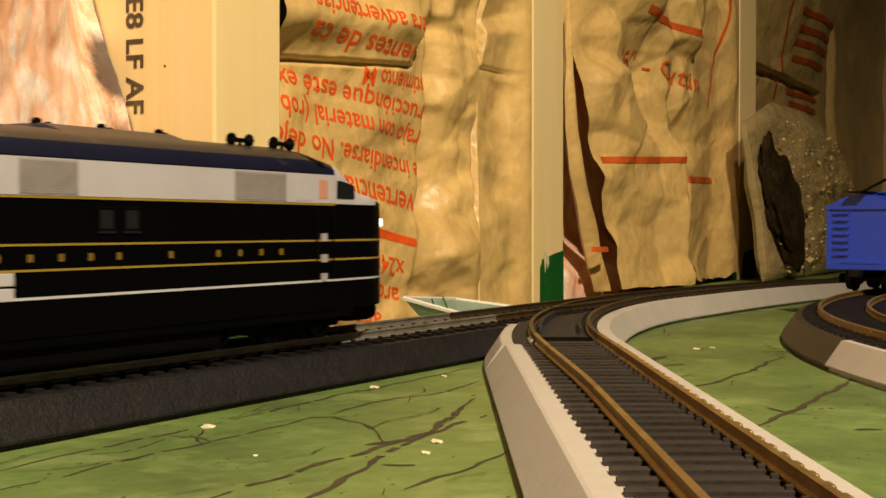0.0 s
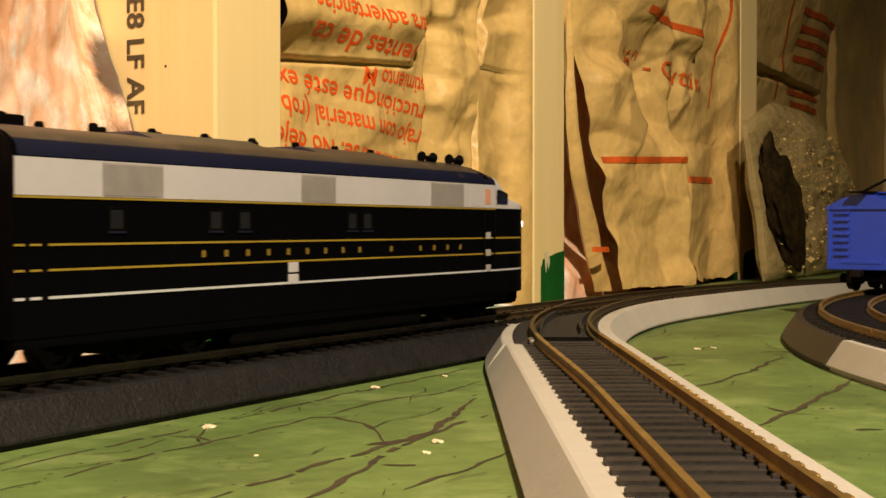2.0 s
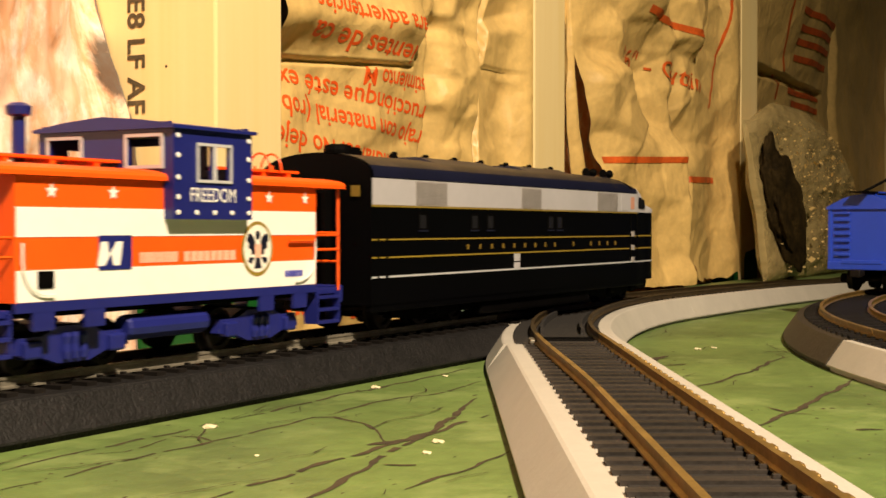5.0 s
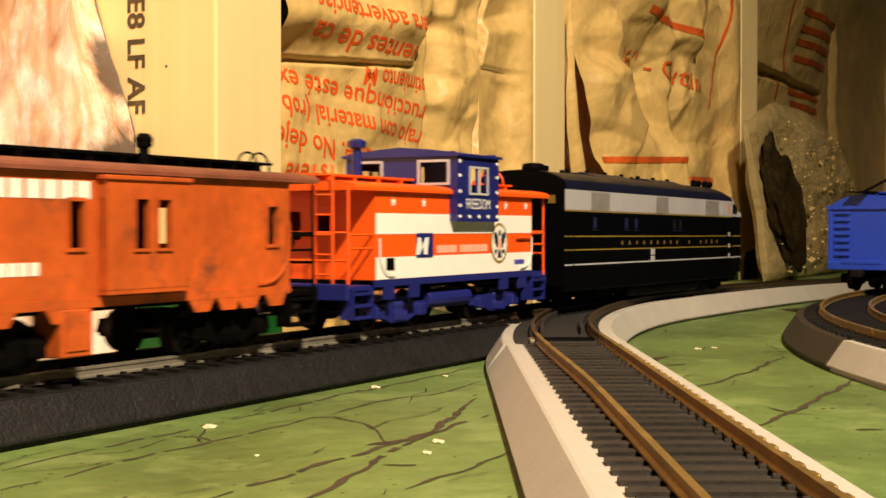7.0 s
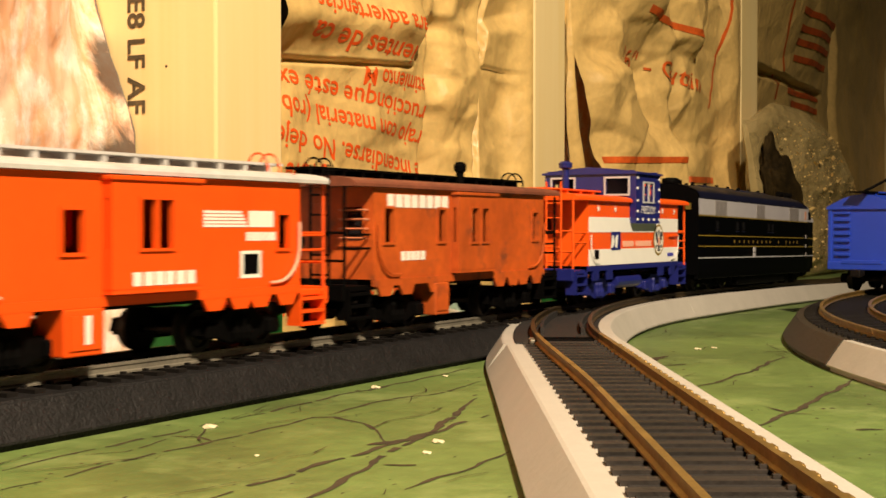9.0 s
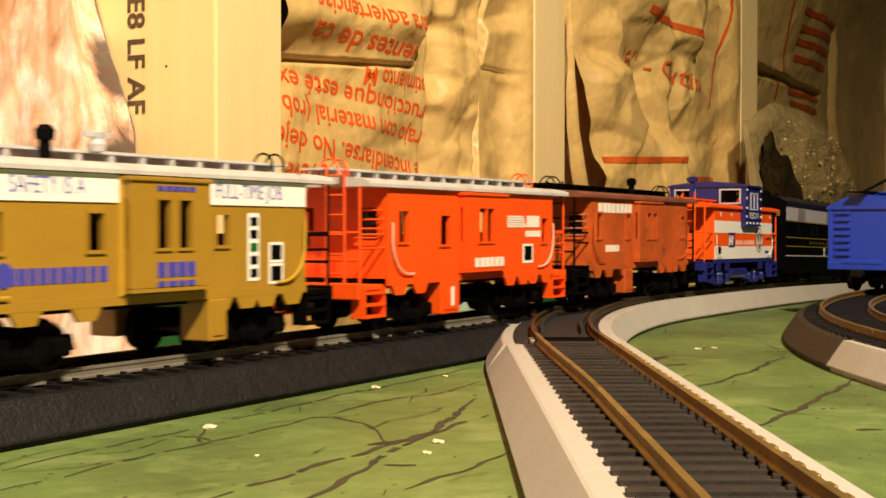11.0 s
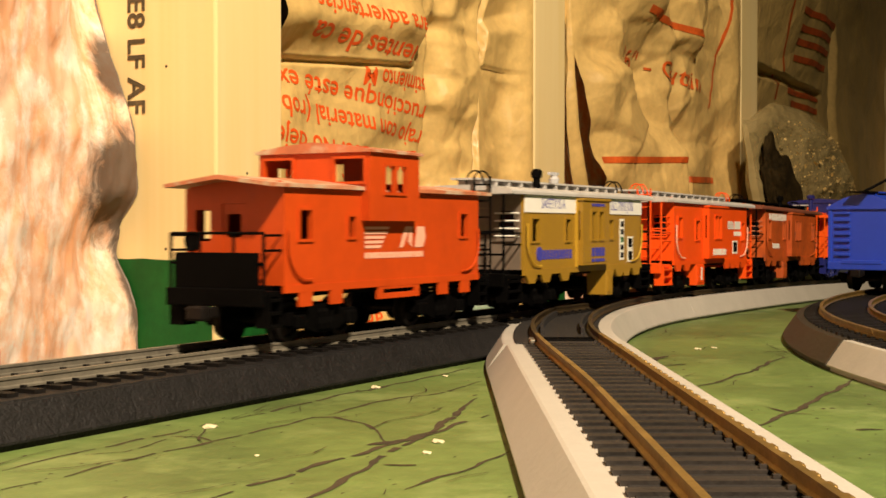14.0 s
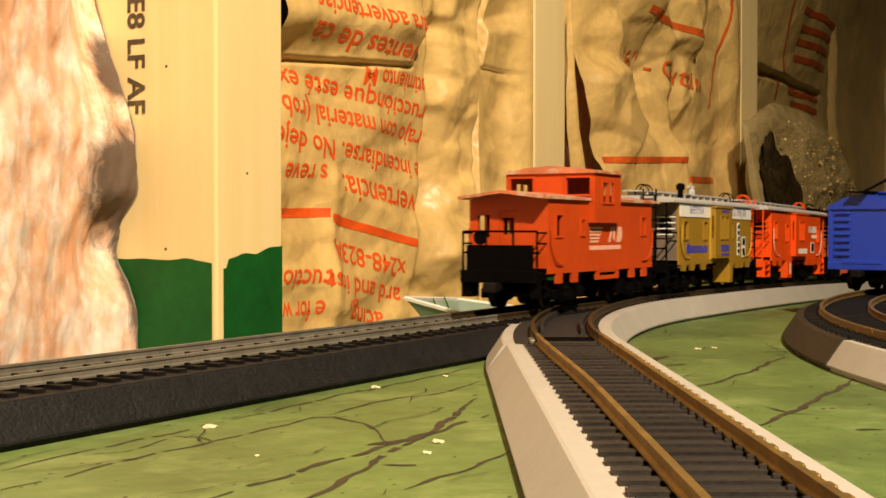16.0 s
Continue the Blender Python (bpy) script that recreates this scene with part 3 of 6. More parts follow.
# ---------------- the framed wall ----------------
def stud(x0, x1, top, split, stamp):
    s = tagged(part("stud", B(x0, x1, 90.7, 180, -24, 1298, bevel=1.0), PINE), "pale pine wall stud, its foot painted green", "stud", "studs of the bare wall", kind="structure")

    for face in ("front", "flank"):
        bm = bmesh.new()
        lo, up = [], []
        n = 24
        a0, a1 = (x0 + split, x1 - 0.5) if face == "front" else (92.5, 165)
        for k in range(n + 1):
            u = a0 + (a1 - a0) * k / n
            z = top + 1.2 * noise.noise((u * 0.12, x0, 1)) + (4.5 * k / n if face == "front" else -1.0 * (k == 0) + 0.8 * (k > 17))
            if face == "front" and k < 2:
                z -= 3
            q = (lambda zz: (u, 90.45, zz)) if face == "front" else (lambda zz: (x0 - 0.25, u, zz))
            lo.append(bm.verts.new(q(-20)))
            up.append(bm.verts.new(q(z)))
        for k in range(n):
            bm.faces.new((lo[k], lo[k + 1], up[k + 1], up[k]))
        part("green_paint", bm, GREEN_PAINT, s, "dark green glossy paint on the foot")
    if stamp:
        bm = words("E8 LF AF", 11.0, lambda a, b: (x0 - 0.3, 126.4 - b, 119.8 - a), squeeze=1.03, bold=0.25)
        part("grade_stamp", bm, STAMP, s, "black ink grade stamp")
        for y, z in ((112.5, 94.5), (113, 31)):
            part("nail_hole", turned(bmesh.new(), [(0.55, 0), (0.5, -0.12)], (x0, y, z), "x", 8), STAMP, s, "small dark nail hole")
        part("nail_hole", turned(bmesh.new(), [(0.5, 0), (0.45, -0.12)], (x0 + 17, 90.7, 57.5), "y", 8), STAMP, s, "small dark nail hole")
        bm = bmesh.new()
        for k in range(3):
            tube(bm, [(x1 - 0.8, 91 + k, 122 + k), (x1 + 1.6, 90.5, 123.5 + 1.2 * k), (x1 + 3.2 + k, 92, 123.0 + k)], 0.45, 4)
        part("splinter", bm, PINE, s, "frayed wood splinters")
    elif x0 < 700 and x0 > 500:
        bm = bmesh.new()
        bm.faces.new([bm.verts.new((x0 + 12 + a, 90.3, top + b)) for a, b in ((0, 3), (3, 4.5), (6, 2), (7, -2), (5, -5), (4, -1), (2, -7), (1, -2))])
        part("paint_chip", bm, CHIP, s, "flaked spot in the green paint")
    return s


def sheet(xs, zs, fn):
    bm = bmesh.new()
    g = [[bm.verts.new((x, fn(x, z), z)) for z in zs] for x in xs]
    for i in range(len(xs) - 1):
        for j in range(len(zs) - 1):
            bm.faces.new((g[i][j], g[i + 1][j], g[i + 1][j + 1], g[i][j + 1]))
    return bm


def span(a, b, d):
    n = max(2, int(abs(b - a) / d))
    return [a + (b - a) * k / n for k in range(n + 1)]


def smoothstep(a, b, v):
    u = min(1, max(0, (v - a) / (b - a)))
    return u * u * (3 - 2 * u)


def folds(x0, x1, z0, z1, cell_x, cell_z, seed):
    """Crushed paper: flat pieces of random tilt that meet along sharp folds. Returns a height lookup, about -1 to 1."""
    rng = np.random.default_rng(seed)
    nx, nz = int((x1 - x0) / 2.0) + 2, int((z1 - z0) / 1.5) + 2
    gx, gz = np.meshgrid(np.linspace(x0, x1, nx) / cell_x, np.linspace(z0, z1, nz) / cell_z, indexing="ij")
    total = np.zeros_like(gx)
    for sign in (1, -1):
        low = np.full_like(gx, 1e9)
        for i in range(int(x0 / cell_x) - 2, int(x1 / cell_x) + 3):
            for j in range(int(z0 / cell_z) - 2, int(z1 / cell_z) + 3):
                px_, pz_, h, tx, tz = i + rng.uniform(0, 1), j + rng.uniform(0, 1), rng.uniform(-0.2, 0.2), rng.uniform(-0.7, 0.7), rng.uniform(-0.7, 0.7)
                dx, dz = gx - px_, gz - pz_
                low = np.minimum(low, h + tx * dx + tz * dz + 0.40 * (dx * dx + dz * dz))
        total += sign * low

    def at(x, z):
        u = min(max((x - x0) / (x1 - x0) * (nx - 1), 0), nx - 1.001)
        v = min(max((z - z0) / (z1 - z0) * (nz - 1), 0), nz - 1.001)
        i, j = int(u), int(v)
        u, v = u - i, v - j
        return float((total[i, j] * (1 - u) + total[i + 1, j] * u) * (1 - v) + (total[i, j + 1] * (1 - u) + total[i + 1, j + 1] * u) * v)
    return at


FOLD_ONE = folds(390, 615, -60, 262, 40.0, 24.0, 4), folds(390, 615, -60, 262, 17.0, 9.5, 9)
FOLD_TWO = folds(660, 975, -10, 335, 50.0, 30.0, 12), folds(660, 975, -10, 335, 27.0, 15.0, 5)
FOLD_THREE = folds(1010, 1865, -60, 425, 120.0, 60.0, 8), folds(1010, 1865, -60, 425, 50.0, 26.0, 3)


def tent(v, wide):
    return max(0.0, 1 - abs(v) / wide)


def face_one(x, z):
    """Depth of the paper between the first two studs."""
    edge = 514 - 11 * smoothstep(70, 0, z)
    plain = smoothstep(edge, edge + 6, x)
    lap = 556.8 + 0.084 * z                     # where the right-hand fold of paper starts
    right = smoothstep(lap, lap + 0.8, x)
    a, b = FOLD_ONE[0](x, z), FOLD_ONE[1](x, z)
    rough = (6.0 + 5.5 * plain * (1 - right) - 2.0 * right + 5.0 * plain * (1 - right) * smoothstep(80, 40, z)) * (1 - 0.85 * tent(x - lap, 16))
    y = 100 + rough * a + (3.0 + 2.4 * plain * (1 - 0.9 * right)) * (1 - 0.85 * tent(x - lap, 16)) * b
    y += 5 * smoothstep(edge - 1, edge + 6, x) * (1 - smoothstep(edge + 6, edge + 20, x))       # valley beside the printed part
    y -= 6.5 * smoothstep(edge + 4, 546, x) * (1 - smoothstep(lap - 8, lap, x))                    # ridge of the lap
    y -= 3.2 * right
    left = plain * (1 - right)
    y += left * (0.55 * min(max(z - 123, 0), 5) - 0.30 * min(max(z - 128, 0), 22) + 0.02 * (z - 60))
    low, high = 133 + 0.125 * (x - 572), 139 + 0.25 * (x - 572)
    if z < 115.5:
        q = 0.055 * (z - 60)
    elif z < low:
        q = 1.2 - 0.17 * (z - 115.5)
    elif z < high:
        q = 1.2 - 0.17 * (low - 115.5) + 0.62 * (z - low)
    else:
        q = 1.2 - 0.17 * (low - 115.5) + 0.62 * (high - low) - 0.34 * min(z - high, 14)
    y += right * q
    edge_up = z - 102.6 - 0.07 * (x - 408)      # the flap that hangs over the lower print
    flap = (1 - smoothstep(496, 503, x)) * (edge_up > 0)
    y -= flap * (2.0 + 9.5 * smoothstep(0, 17, edge_up) * math.exp(-max(0, edge_up - 17) / 40))
    y += 2.0 * (1 - smoothstep(496, 503, x)) * tent(edge_up + 0.5, 2.0)
    y -= 3.2 * tent(x - 441, 9) * smoothstep(68, 58, z)
    flush = smoothstep(592, 609, x)
    return y * (1 - flush) + 91.2 * flush


def face_two(x, z):
    inner = smoothstep(688, 712, x) * (1 - smoothstep(925, 962, x))
    busy = smoothstep(70, 95, z) * (1 - smoothstep(835, 870, x))
    y = 98 + inner * ((12 + 9 * busy) * FOLD_TWO[0](x, z) + (3.0 + 5.5 * busy) * FOLD_TWO[1](x, z))
    y -= 13 * smoothstep(690, 795, x) - 13 * smoothstep(840, 955, x)
    y -= 9 * tent(x - 804 - 0.06 * (120 - z), 24) * smoothstep(165, 90, z)
    y += 13 * tent(x - 823 - 0.03 * (120 - z), 11) * smoothstep(165, 100, z)
    for cx, cz, wide, up, down, deep in ((758, 117, 46, 40, 30, 12), (832, 96, 34, 26, 18, 6), (790, 160, 26, 14, 20, 6), (880, 118, 40, 34, 22, 5), (742, 62, 34, 20, 26, 6)):
        dz = z - cz - 0.25 * (x - cx)
        y += 0.55 * deep * max(0.0, 1 - (dz / up if dz > 0 else -dz / down)) * max(0.0, 1 - abs(x - cx) / wide)     # crisp dents
    y -= 11 * smoothstep(915, 945, x)
    y += 8 * (1 - smoothstep(675, 705, x))
    return y


def face_three(x, z):
    edge_up = z - 181 - 0.02 * (x - 1230)
    y = 122 + 0.06 * min(500, max(0, x - 1040)) + 11 * FOLD_THREE[0](x, z) + 3.0 * FOLD_THREE[1](x, z)
    hang = 1 - smoothstep(1440, 1480, x)
    if edge_up > 0:
        y -= hang * (3 + 0.24 * min(edge_up, 110))
    else:
        y += hang * (9 * tent(edge_up + 2, 7) - 0.10 * max(-90, edge_up)) - 0.0
    y += 16 * tent(x - 1530 - 0.1 * (z - 150), 22)
    return y


def strip(fn, x0, x1, za, zb, w, lift=0.5):
    """A printed rule on the paper."""
    xs = span(x0, x1, 2.0)
    bm = bmesh.new()
    rows = []
    for x in xs:
        u = (x - x0) / (x1 - x0)
        z = za + (zb - za) * u
        rows.append([bm.verts.new((x, fn(x, z + w * k) - lift, z + w * k)) for k in (-0.5, -0.17, 0.17, 0.5)])
    for a, b in zip(rows, rows[1:]):
        for k in range(3):
            bm.faces.new((a[k], b[k], b[k + 1], a[k + 1]))
    return bm


def upright_strip(fn, xa, xb, z0, z1, w, lift=0.5):
    bm = bmesh.new()
    rows = []
    for z in span(z0, z1, 2.0):
        x = xa + (xb - xa) * (z - z0) / (z1 - z0)
        rows.append([bm.verts.new((x + w * k, fn(x + w * k, z) - lift, z)) for k in (-0.5, 0, 0.5)])
    for a, b in zip(rows, rows[1:]):
        for k in range(2):
            bm.faces.new((a[k], b[k], b[k + 1], a[k + 1]))
    return bm


def framed_wall():
    stud(357.1, 395.1, 27.5, 3.5, True)
    stud(611, 649.3, 22, 8, False)
    stud(972, 1015, 19, 8, False)
    stud(-60, -22, 27, 3, False)
    stud(1860, 1898, 22, 3, False)

    # loose pink wool beside the first stud
    def wool(x, z):
        near = smoothstep(315, 352, x)
        rim = 126 + near * (8 * smoothstep(8, 33, z) * (1 - smoothstep(38, 52, z)) + 18 * smoothstep(66, 122, z))
        p = Vector((x * 0.03, z * 0.022, 4))
        y = rim + 2.0 * noise.noise(p) + 1.7 * noise.noise(p * 2.2) + 0.9 * noise.noise(p * 5) + 0.28 * noise.noise(p * 13) + 0.16 * noise.noise(p * 34)
        y -= 30 * (1 - smoothstep(240, 348, x))
        y -= 3 * math.exp(-(((x - 340) / 14) ** 2 + ((z - 60) / 20) ** 2))
        return y
    batt = thing("insulation_batt", "loose fluffy pink glass wool batt without its paper", "insulation", "insulation batts in the wall")
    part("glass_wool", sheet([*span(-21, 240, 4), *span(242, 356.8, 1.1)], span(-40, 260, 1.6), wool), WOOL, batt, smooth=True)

    # thin dark tube standing in for the shaded gap between wool and stud
    bm = tube(bmesh.new(), [(356.3, wool(356.3, z) + 0.15 + 0.9 * noise.noise((z * 0.09, 0, 0)), z) for z in span(-20, 250, 2.5)], 0.4, 5)
    part("torn_edge", bm, DARK_END, batt, "dark tube for the shade in the gap beside the stud")

    # paper-faced batt between the first and second stud
    one = thing("insulation_batt", "kraft paper faced insulation with red upside-down printing", "insulation", "insulation batts in the wall")
    xs = [*span(395.5, 494, 1.6), *span(495, 545, 1.2), *span(546, 572, 0.5), *span(573.5, 610.5, 1.6)]
    zs = [*span(-60, 96, 1.5), *span(97, 112, 0.5), *span(113, 160, 1.2), *span(162, 260, 2.2)]
    part("facing_paper", sheet(xs, zs, face_one), KRAFT, one, "creased brown kraft paper", smooth=True)

    def upside(x_start, z_mid, slope=0.0):
        return lambda a, b: (x_start - a, face_one(min(610, max(396, x_start - a)), z_mid - b + slope * a) - 0.2, z_mid - b + slope * a)
    for text, xst, z, size, sq, slope in (
        ("os para advertencias", 519, 125, 11.5, 1.08, 0.0), ("ientes de ca", 496, 113.0, 11.5, 1.42, 0.008), ("estimiento M", 520, 101.5, 11.0, 0.98, 0.004),
        ("trucciónque esté exp", 519, 88.7, 11.5, 1.20, 0.065), ("rajo con material (robe", 514, 78.0, 11.5, 1.04, 0.068), ("e incendiarse. No deje", 516, 63.5, 11.8, 1.06, 0.087),
        ("vertencia:", 511, 48.5, 15.0, 1.06, 0.118), ("s reve", 437, 60, 11.5, 0.98, -0.02), ("x248-823A", 498, 20.5, 11, 1.16, 0.18), ("ard and inst", 497, 8.5, 11.5, 1.14, 0.156),
        ("ructio", 438, 18.6, 11.5, 1.08, 0.012), ("acing,", 483, -1.6, 12, 1.1, 0.19), ("e for w", 436, 6.2, 11.5, 0.78, 0.02)):
        part("printed_line", words(text, size, upside(xst, z, slope), squeeze=sq, bold=0.13, step=1.5), RED_INK, one, "red printed words, upside down")
    part("printed_rule", strip(face_one, 396, 439.5, 43.7, 44.5, 3.6, 0.22), RED_INK, one, "red printed rule")
    part("printed_rule", strip(face_one, 440.5, 507, 42.5, 31.6, 3.6, 0.22), RED_INK, one, "red printed rule")

    # paper-faced batt between the second and third stud, hanging open beside the stud
    two = thing("insulation_batt", "torn kraft paper faced insulation with red print", "insulation", "insulation batts in the wall")

    def two_edge(z):
        return 676 + 60 * max(0.0, 1 - z / 170) + 3 * noise.noise((z * 0.05, 1, 1))
    bm = bmesh.new()
    cols = 190
    zz = [*span(2, 40, 2.0), *span(42, 200, 1.4), *span(202, 330, 3)]
    g = []
    for i in range(cols + 1):
        u = i / cols
        col = []
        for z in zz:
            x = two_edge(z) + (957 - two_edge(z)) * u
            low = 2.0 + 9 * abs(noise.noise((x * 0.03, 0, 5)))
            z2 = max(z, low) if z < 12 else z
            col.append(bm.verts.new((x, face_two(x, z2), z2)))
        g.append(col)
    for i in range(cols):
        for j in range(len(zz) - 1):
            bm.faces.new((g[i][j], g[i + 1][j], g[i + 1][j + 1], g[i][j + 1]))
    part("facing_paper", bm, KRAFT, two, "creased brown kraft paper", smooth=True)

    def wool2(x, z):
        return 142 + 10 * noise.noise((x * 0.03, z * 0.02, 14)) + 3 * noise.noise((x * 0.1, z * 0.1, 9)) - 30 * smoothstep(34, 8, z)
    part("glass_wool", sheet(span(649.5, 971, 4), span(-60, 330, 4), wool2), WOOL, two, "pink glass wool behind the paper", smooth=True)
    bm = bmesh.new()
    rows = []
    for z in span(0.5, 165, 2.0):
        u = min(1.0, max(0.0, (95 - z) / 95))
        x0 = 681.5 + 42 * u ** 1.3
        wide = (15 + 8 * u) * min(1.0, max(0.06, (165 - z) / 80))
        rows.append([bm.verts.new((x0 + wide * k / 6, 104 + 2.5 * math.sin(k * 0.9) + 1.5 * noise.noise((z * 0.05, k * 0.4, 2)), z)) for k in range(7)])
    for p, q in zip(rows, rows[1:]):
        for k in range(6):
            bm.faces.new((p[k], p[k + 1], q[k + 1], q[k]))
    part("torn_strip", bm, KRAFT, two, "torn curling strip of brown paper", smooth=True)
    part("printed_line", words('36" - Guttin', 17.0, lambda a, b: (740 + a, face_two(740 + a, 141 - 0.055 * a + b) - 0.9, 141 - 0.055 * a + b), squeeze=1.5, step=1.6), RED_FADED, two, "large red printed words")
    for x0, x1, za, zb, w in ((714, 815, 77.5, 81.5, 3.8), (821, 921, 69.5, 72.0, 4.0), (757, 842, 170, 164, 4.2), (845, 866, 156.5, 158, 3.4), (812, 838, 12.5, 12.5, 3.4), (700, 716, 26, 26, 3.0)):
        part("printed_rule", strip(face_two, x0, x1, za, zb, w, 0.45), RED_FADED, two, "red printed rule")
    part("printed_rule", upright_strip(face_two, 893, 938, 121, 204, 3.4, 0.45), RED_FADED, two, "red printed rule")
    part("printed_rule", upright_strip(face_two, 694, 700, 178, 230, 3.0, 0.45), RED_FADED, two, "red printed rule")

    # dim batt beyond the third stud
    three = thing("insulation_batt", "kraft paper faced insulation with rows of red print", "insulation", "insulation batts in the wall")
    part("facing_paper", sheet(span(1015.5, 1859, 3), [*span(-60, 165, 3), *span(166, 206, 1.0), *span(208, 420, 2.6)], face_three), KRAFT, three, "creased brown kraft paper", smooth=True)
    for a, b, za, zb in ((1248, 1450, 242, 252), (1258, 1455, 227, 238), (1262, 1458, 215, 224), (1266, 1460, 200, 209), (1270, 1450, 170, 176), (1300, 1450, 160, 163)):
        part("printed_line", strip(face_three, a, b, za, zb, 6.0, 0.8), RED_FADED, three, "unreadable red printed line")
    part("printed_rule", upright_strip(face_three, 1231, 1181, 158, 301, 5, 0.8), RED_FADED, three, "red printed rule")


# ---------------- things on the board ----------------
def bag():
    """A clear plastic bag of glittering scrap, leaning on the wall."""
    def crown(u):
        return 112 + 20 * smoothstep(0.0, 0.30, u) - 6 * smoothstep(0.45, 0.65, u) - 52 * smoothstep(0.66, 1.0, u)

    FOLD_BAG = folds(900, 1260, -5, 150, 95.0, 34.0, 31), folds(900, 1260, -5, 150, 44.0, 15.0, 32)

    def pillow(shrink, n, seed):
        bm = bmesh.new()
        for side in (-1, 1):
            g = []
            for i in range(n + 1):
                u = i / n
                col = []
                for j in range(n + 1):
                    w = j / n
                    bulge = ((1 - (2 * u - 1) ** 4) * (1 - (2 * w - 1) ** 4)) ** 0.5
                    x = 916 + 322 * u + 6 * noise.noise((w * 4, seed, 1)) - 14 * w
                    z = 0.6 + crown(u) * w * shrink
                    d = 13 * bulge * shrink
                    cr = (9 * FOLD_BAG[0](x, z) + 5 * FOLD_BAG[1](x, z)) * bulge
                    col.append(bm.verts.new((1080 + (x - 1080) * shrink, 58 + 0.10 * z + side * (d + cr), z)))
                g.append(col)
            for i in range(n):
                for j in range(n):
                    bm.faces.new((g[i][j], g[i + 1][j], g[i + 1][j + 1], g[i][j + 1]))
        bmesh.ops.remove_doubles(bm, verts=bm.verts, dist=0.05)
        return bm
    b = thing("plastic_bag", "clear plastic bag of glittery scrap against the wall", "bag")
    part("filling", pillow(0.93, 30, 3.0), GLITTER, b, "dark glittering filling")
    part("film", pillow(1.0, 70, 5.0), FILM, b, "crinkled clear plastic film")
    bm = bmesh.new()
    bmesh.ops.create_icosphere(bm, subdivisions=5, radius=1.0)
    for v in bm.verts:
        n = v.co.copy()
        r = 1 + 0.30 * noise.noise(n * 2.1) + 0.10 * noise.noise(n * 6.0)
        v.co = Vector((950 + 30 * n.x * r - 22 * n.z, 53.5 + 11.0 * n.y * r + 5 * n.z, 54 + 44 * n.z * r))
    part("dark_scrap", bm, DARK_SCRAP, b, "dark glittering scrap pressed against the film", smooth=True)
    rng = random.Random(21)
    bm = bmesh.new()
    for _ in range(560):
        u, w = rng.uniform(0.06, 0.92), rng.uniform(0.04, 0.90)
        bulge = ((1 - (2 * u - 1) ** 4) * (1 - (2 * w - 1) ** 4)) ** 0.5
        x, z = 916 + 322 * u - 14 * w, crown(u) * w
        c = Vector((x, 56.5 + 0.1 * z - 14.5 * bulge, z))
        e1 = Vector((rng.uniform(-1, 1), rng.uniform(-1, 1), rng.uniform(-1, 1))).normalized()
        e2 = e1.orthogonal().normalized()
        r = rng.uniform(0.3, 0.75) + 1.6 * rng.random() ** 14
        bm.faces.new([bm.verts.new(c + r * (e1 * p + e2 * q)) for p, q in ((-1, -1), (1, -1), (1, 1), (-1, 1))])
    fl = part("foil_flake", bm, FOIL, b, "tiny shiny foil flakes")
    fl["kind"] = "stuff"


def tray():
    """A shallow folded card tray with flared sides."""
    t = thing("card_tray", "pale mint card tray with white folded rim", "tray", m=pose(0.486, 0.062, 0, 0, 0, 12))
    inner = [(-24, -9), (26, -9), (26, 11), (-24, 11)]
    outer = [(-40, -16), (36, -17), (40, 17), (-32, 17)]
    bm = bmesh.new()
    lo = [bm.verts.new((x, y, 0.6)) for x, y in inner]
    up = [bm.verts.new((x, y, z)) for (x, y), z in zip(outer, (3.5, 3.0, 6.5, 10.5))]
    bm.faces.new(lo)
    for k in range(4):
        bm.faces.new((lo[k], lo[(k + 1) % 4], up[(k + 1) % 4], up[k]))
    bmesh.ops.solidify(bm, geom=bm.faces[:], thickness=0.6)
    part("card", bm, MINT, t, "pale mint green card")
    for k in range(4):
        a, b = (outer[k], outer[(k + 1) % 4])
        za, zb = (3.5, 3.0, 6.5, 10.5)[k], (3.5, 3.0, 6.5, 10.5)[(k + 1) % 4]
        part("rim", tube(bmesh.new(), [(*a, za), (*b, zb)], 0.9, 5), WHITE_CARD, t, "white folded rim")
    for x in (-20, -4, 12):
        part("pleat", tube(bmesh.new(), [(x, 11.0, 1.2), (x + 5, 15.8, 8.6)], 0.35, 4), GREEN_PAINT, t, "dark green fold line")


def scrap():
    bm = B(-7, 7, -4, 4, 0, 11, bevel=1.5)
    tagged(part("plastic_block", bm, ORANGE_BIT, place=pose(0.214, 0.047, 0, 0, 0, 20)), "small orange plastic block behind the track", "block")


# ---------------- rolling stock ----------------
RZ = 11.2
WHEELS = []


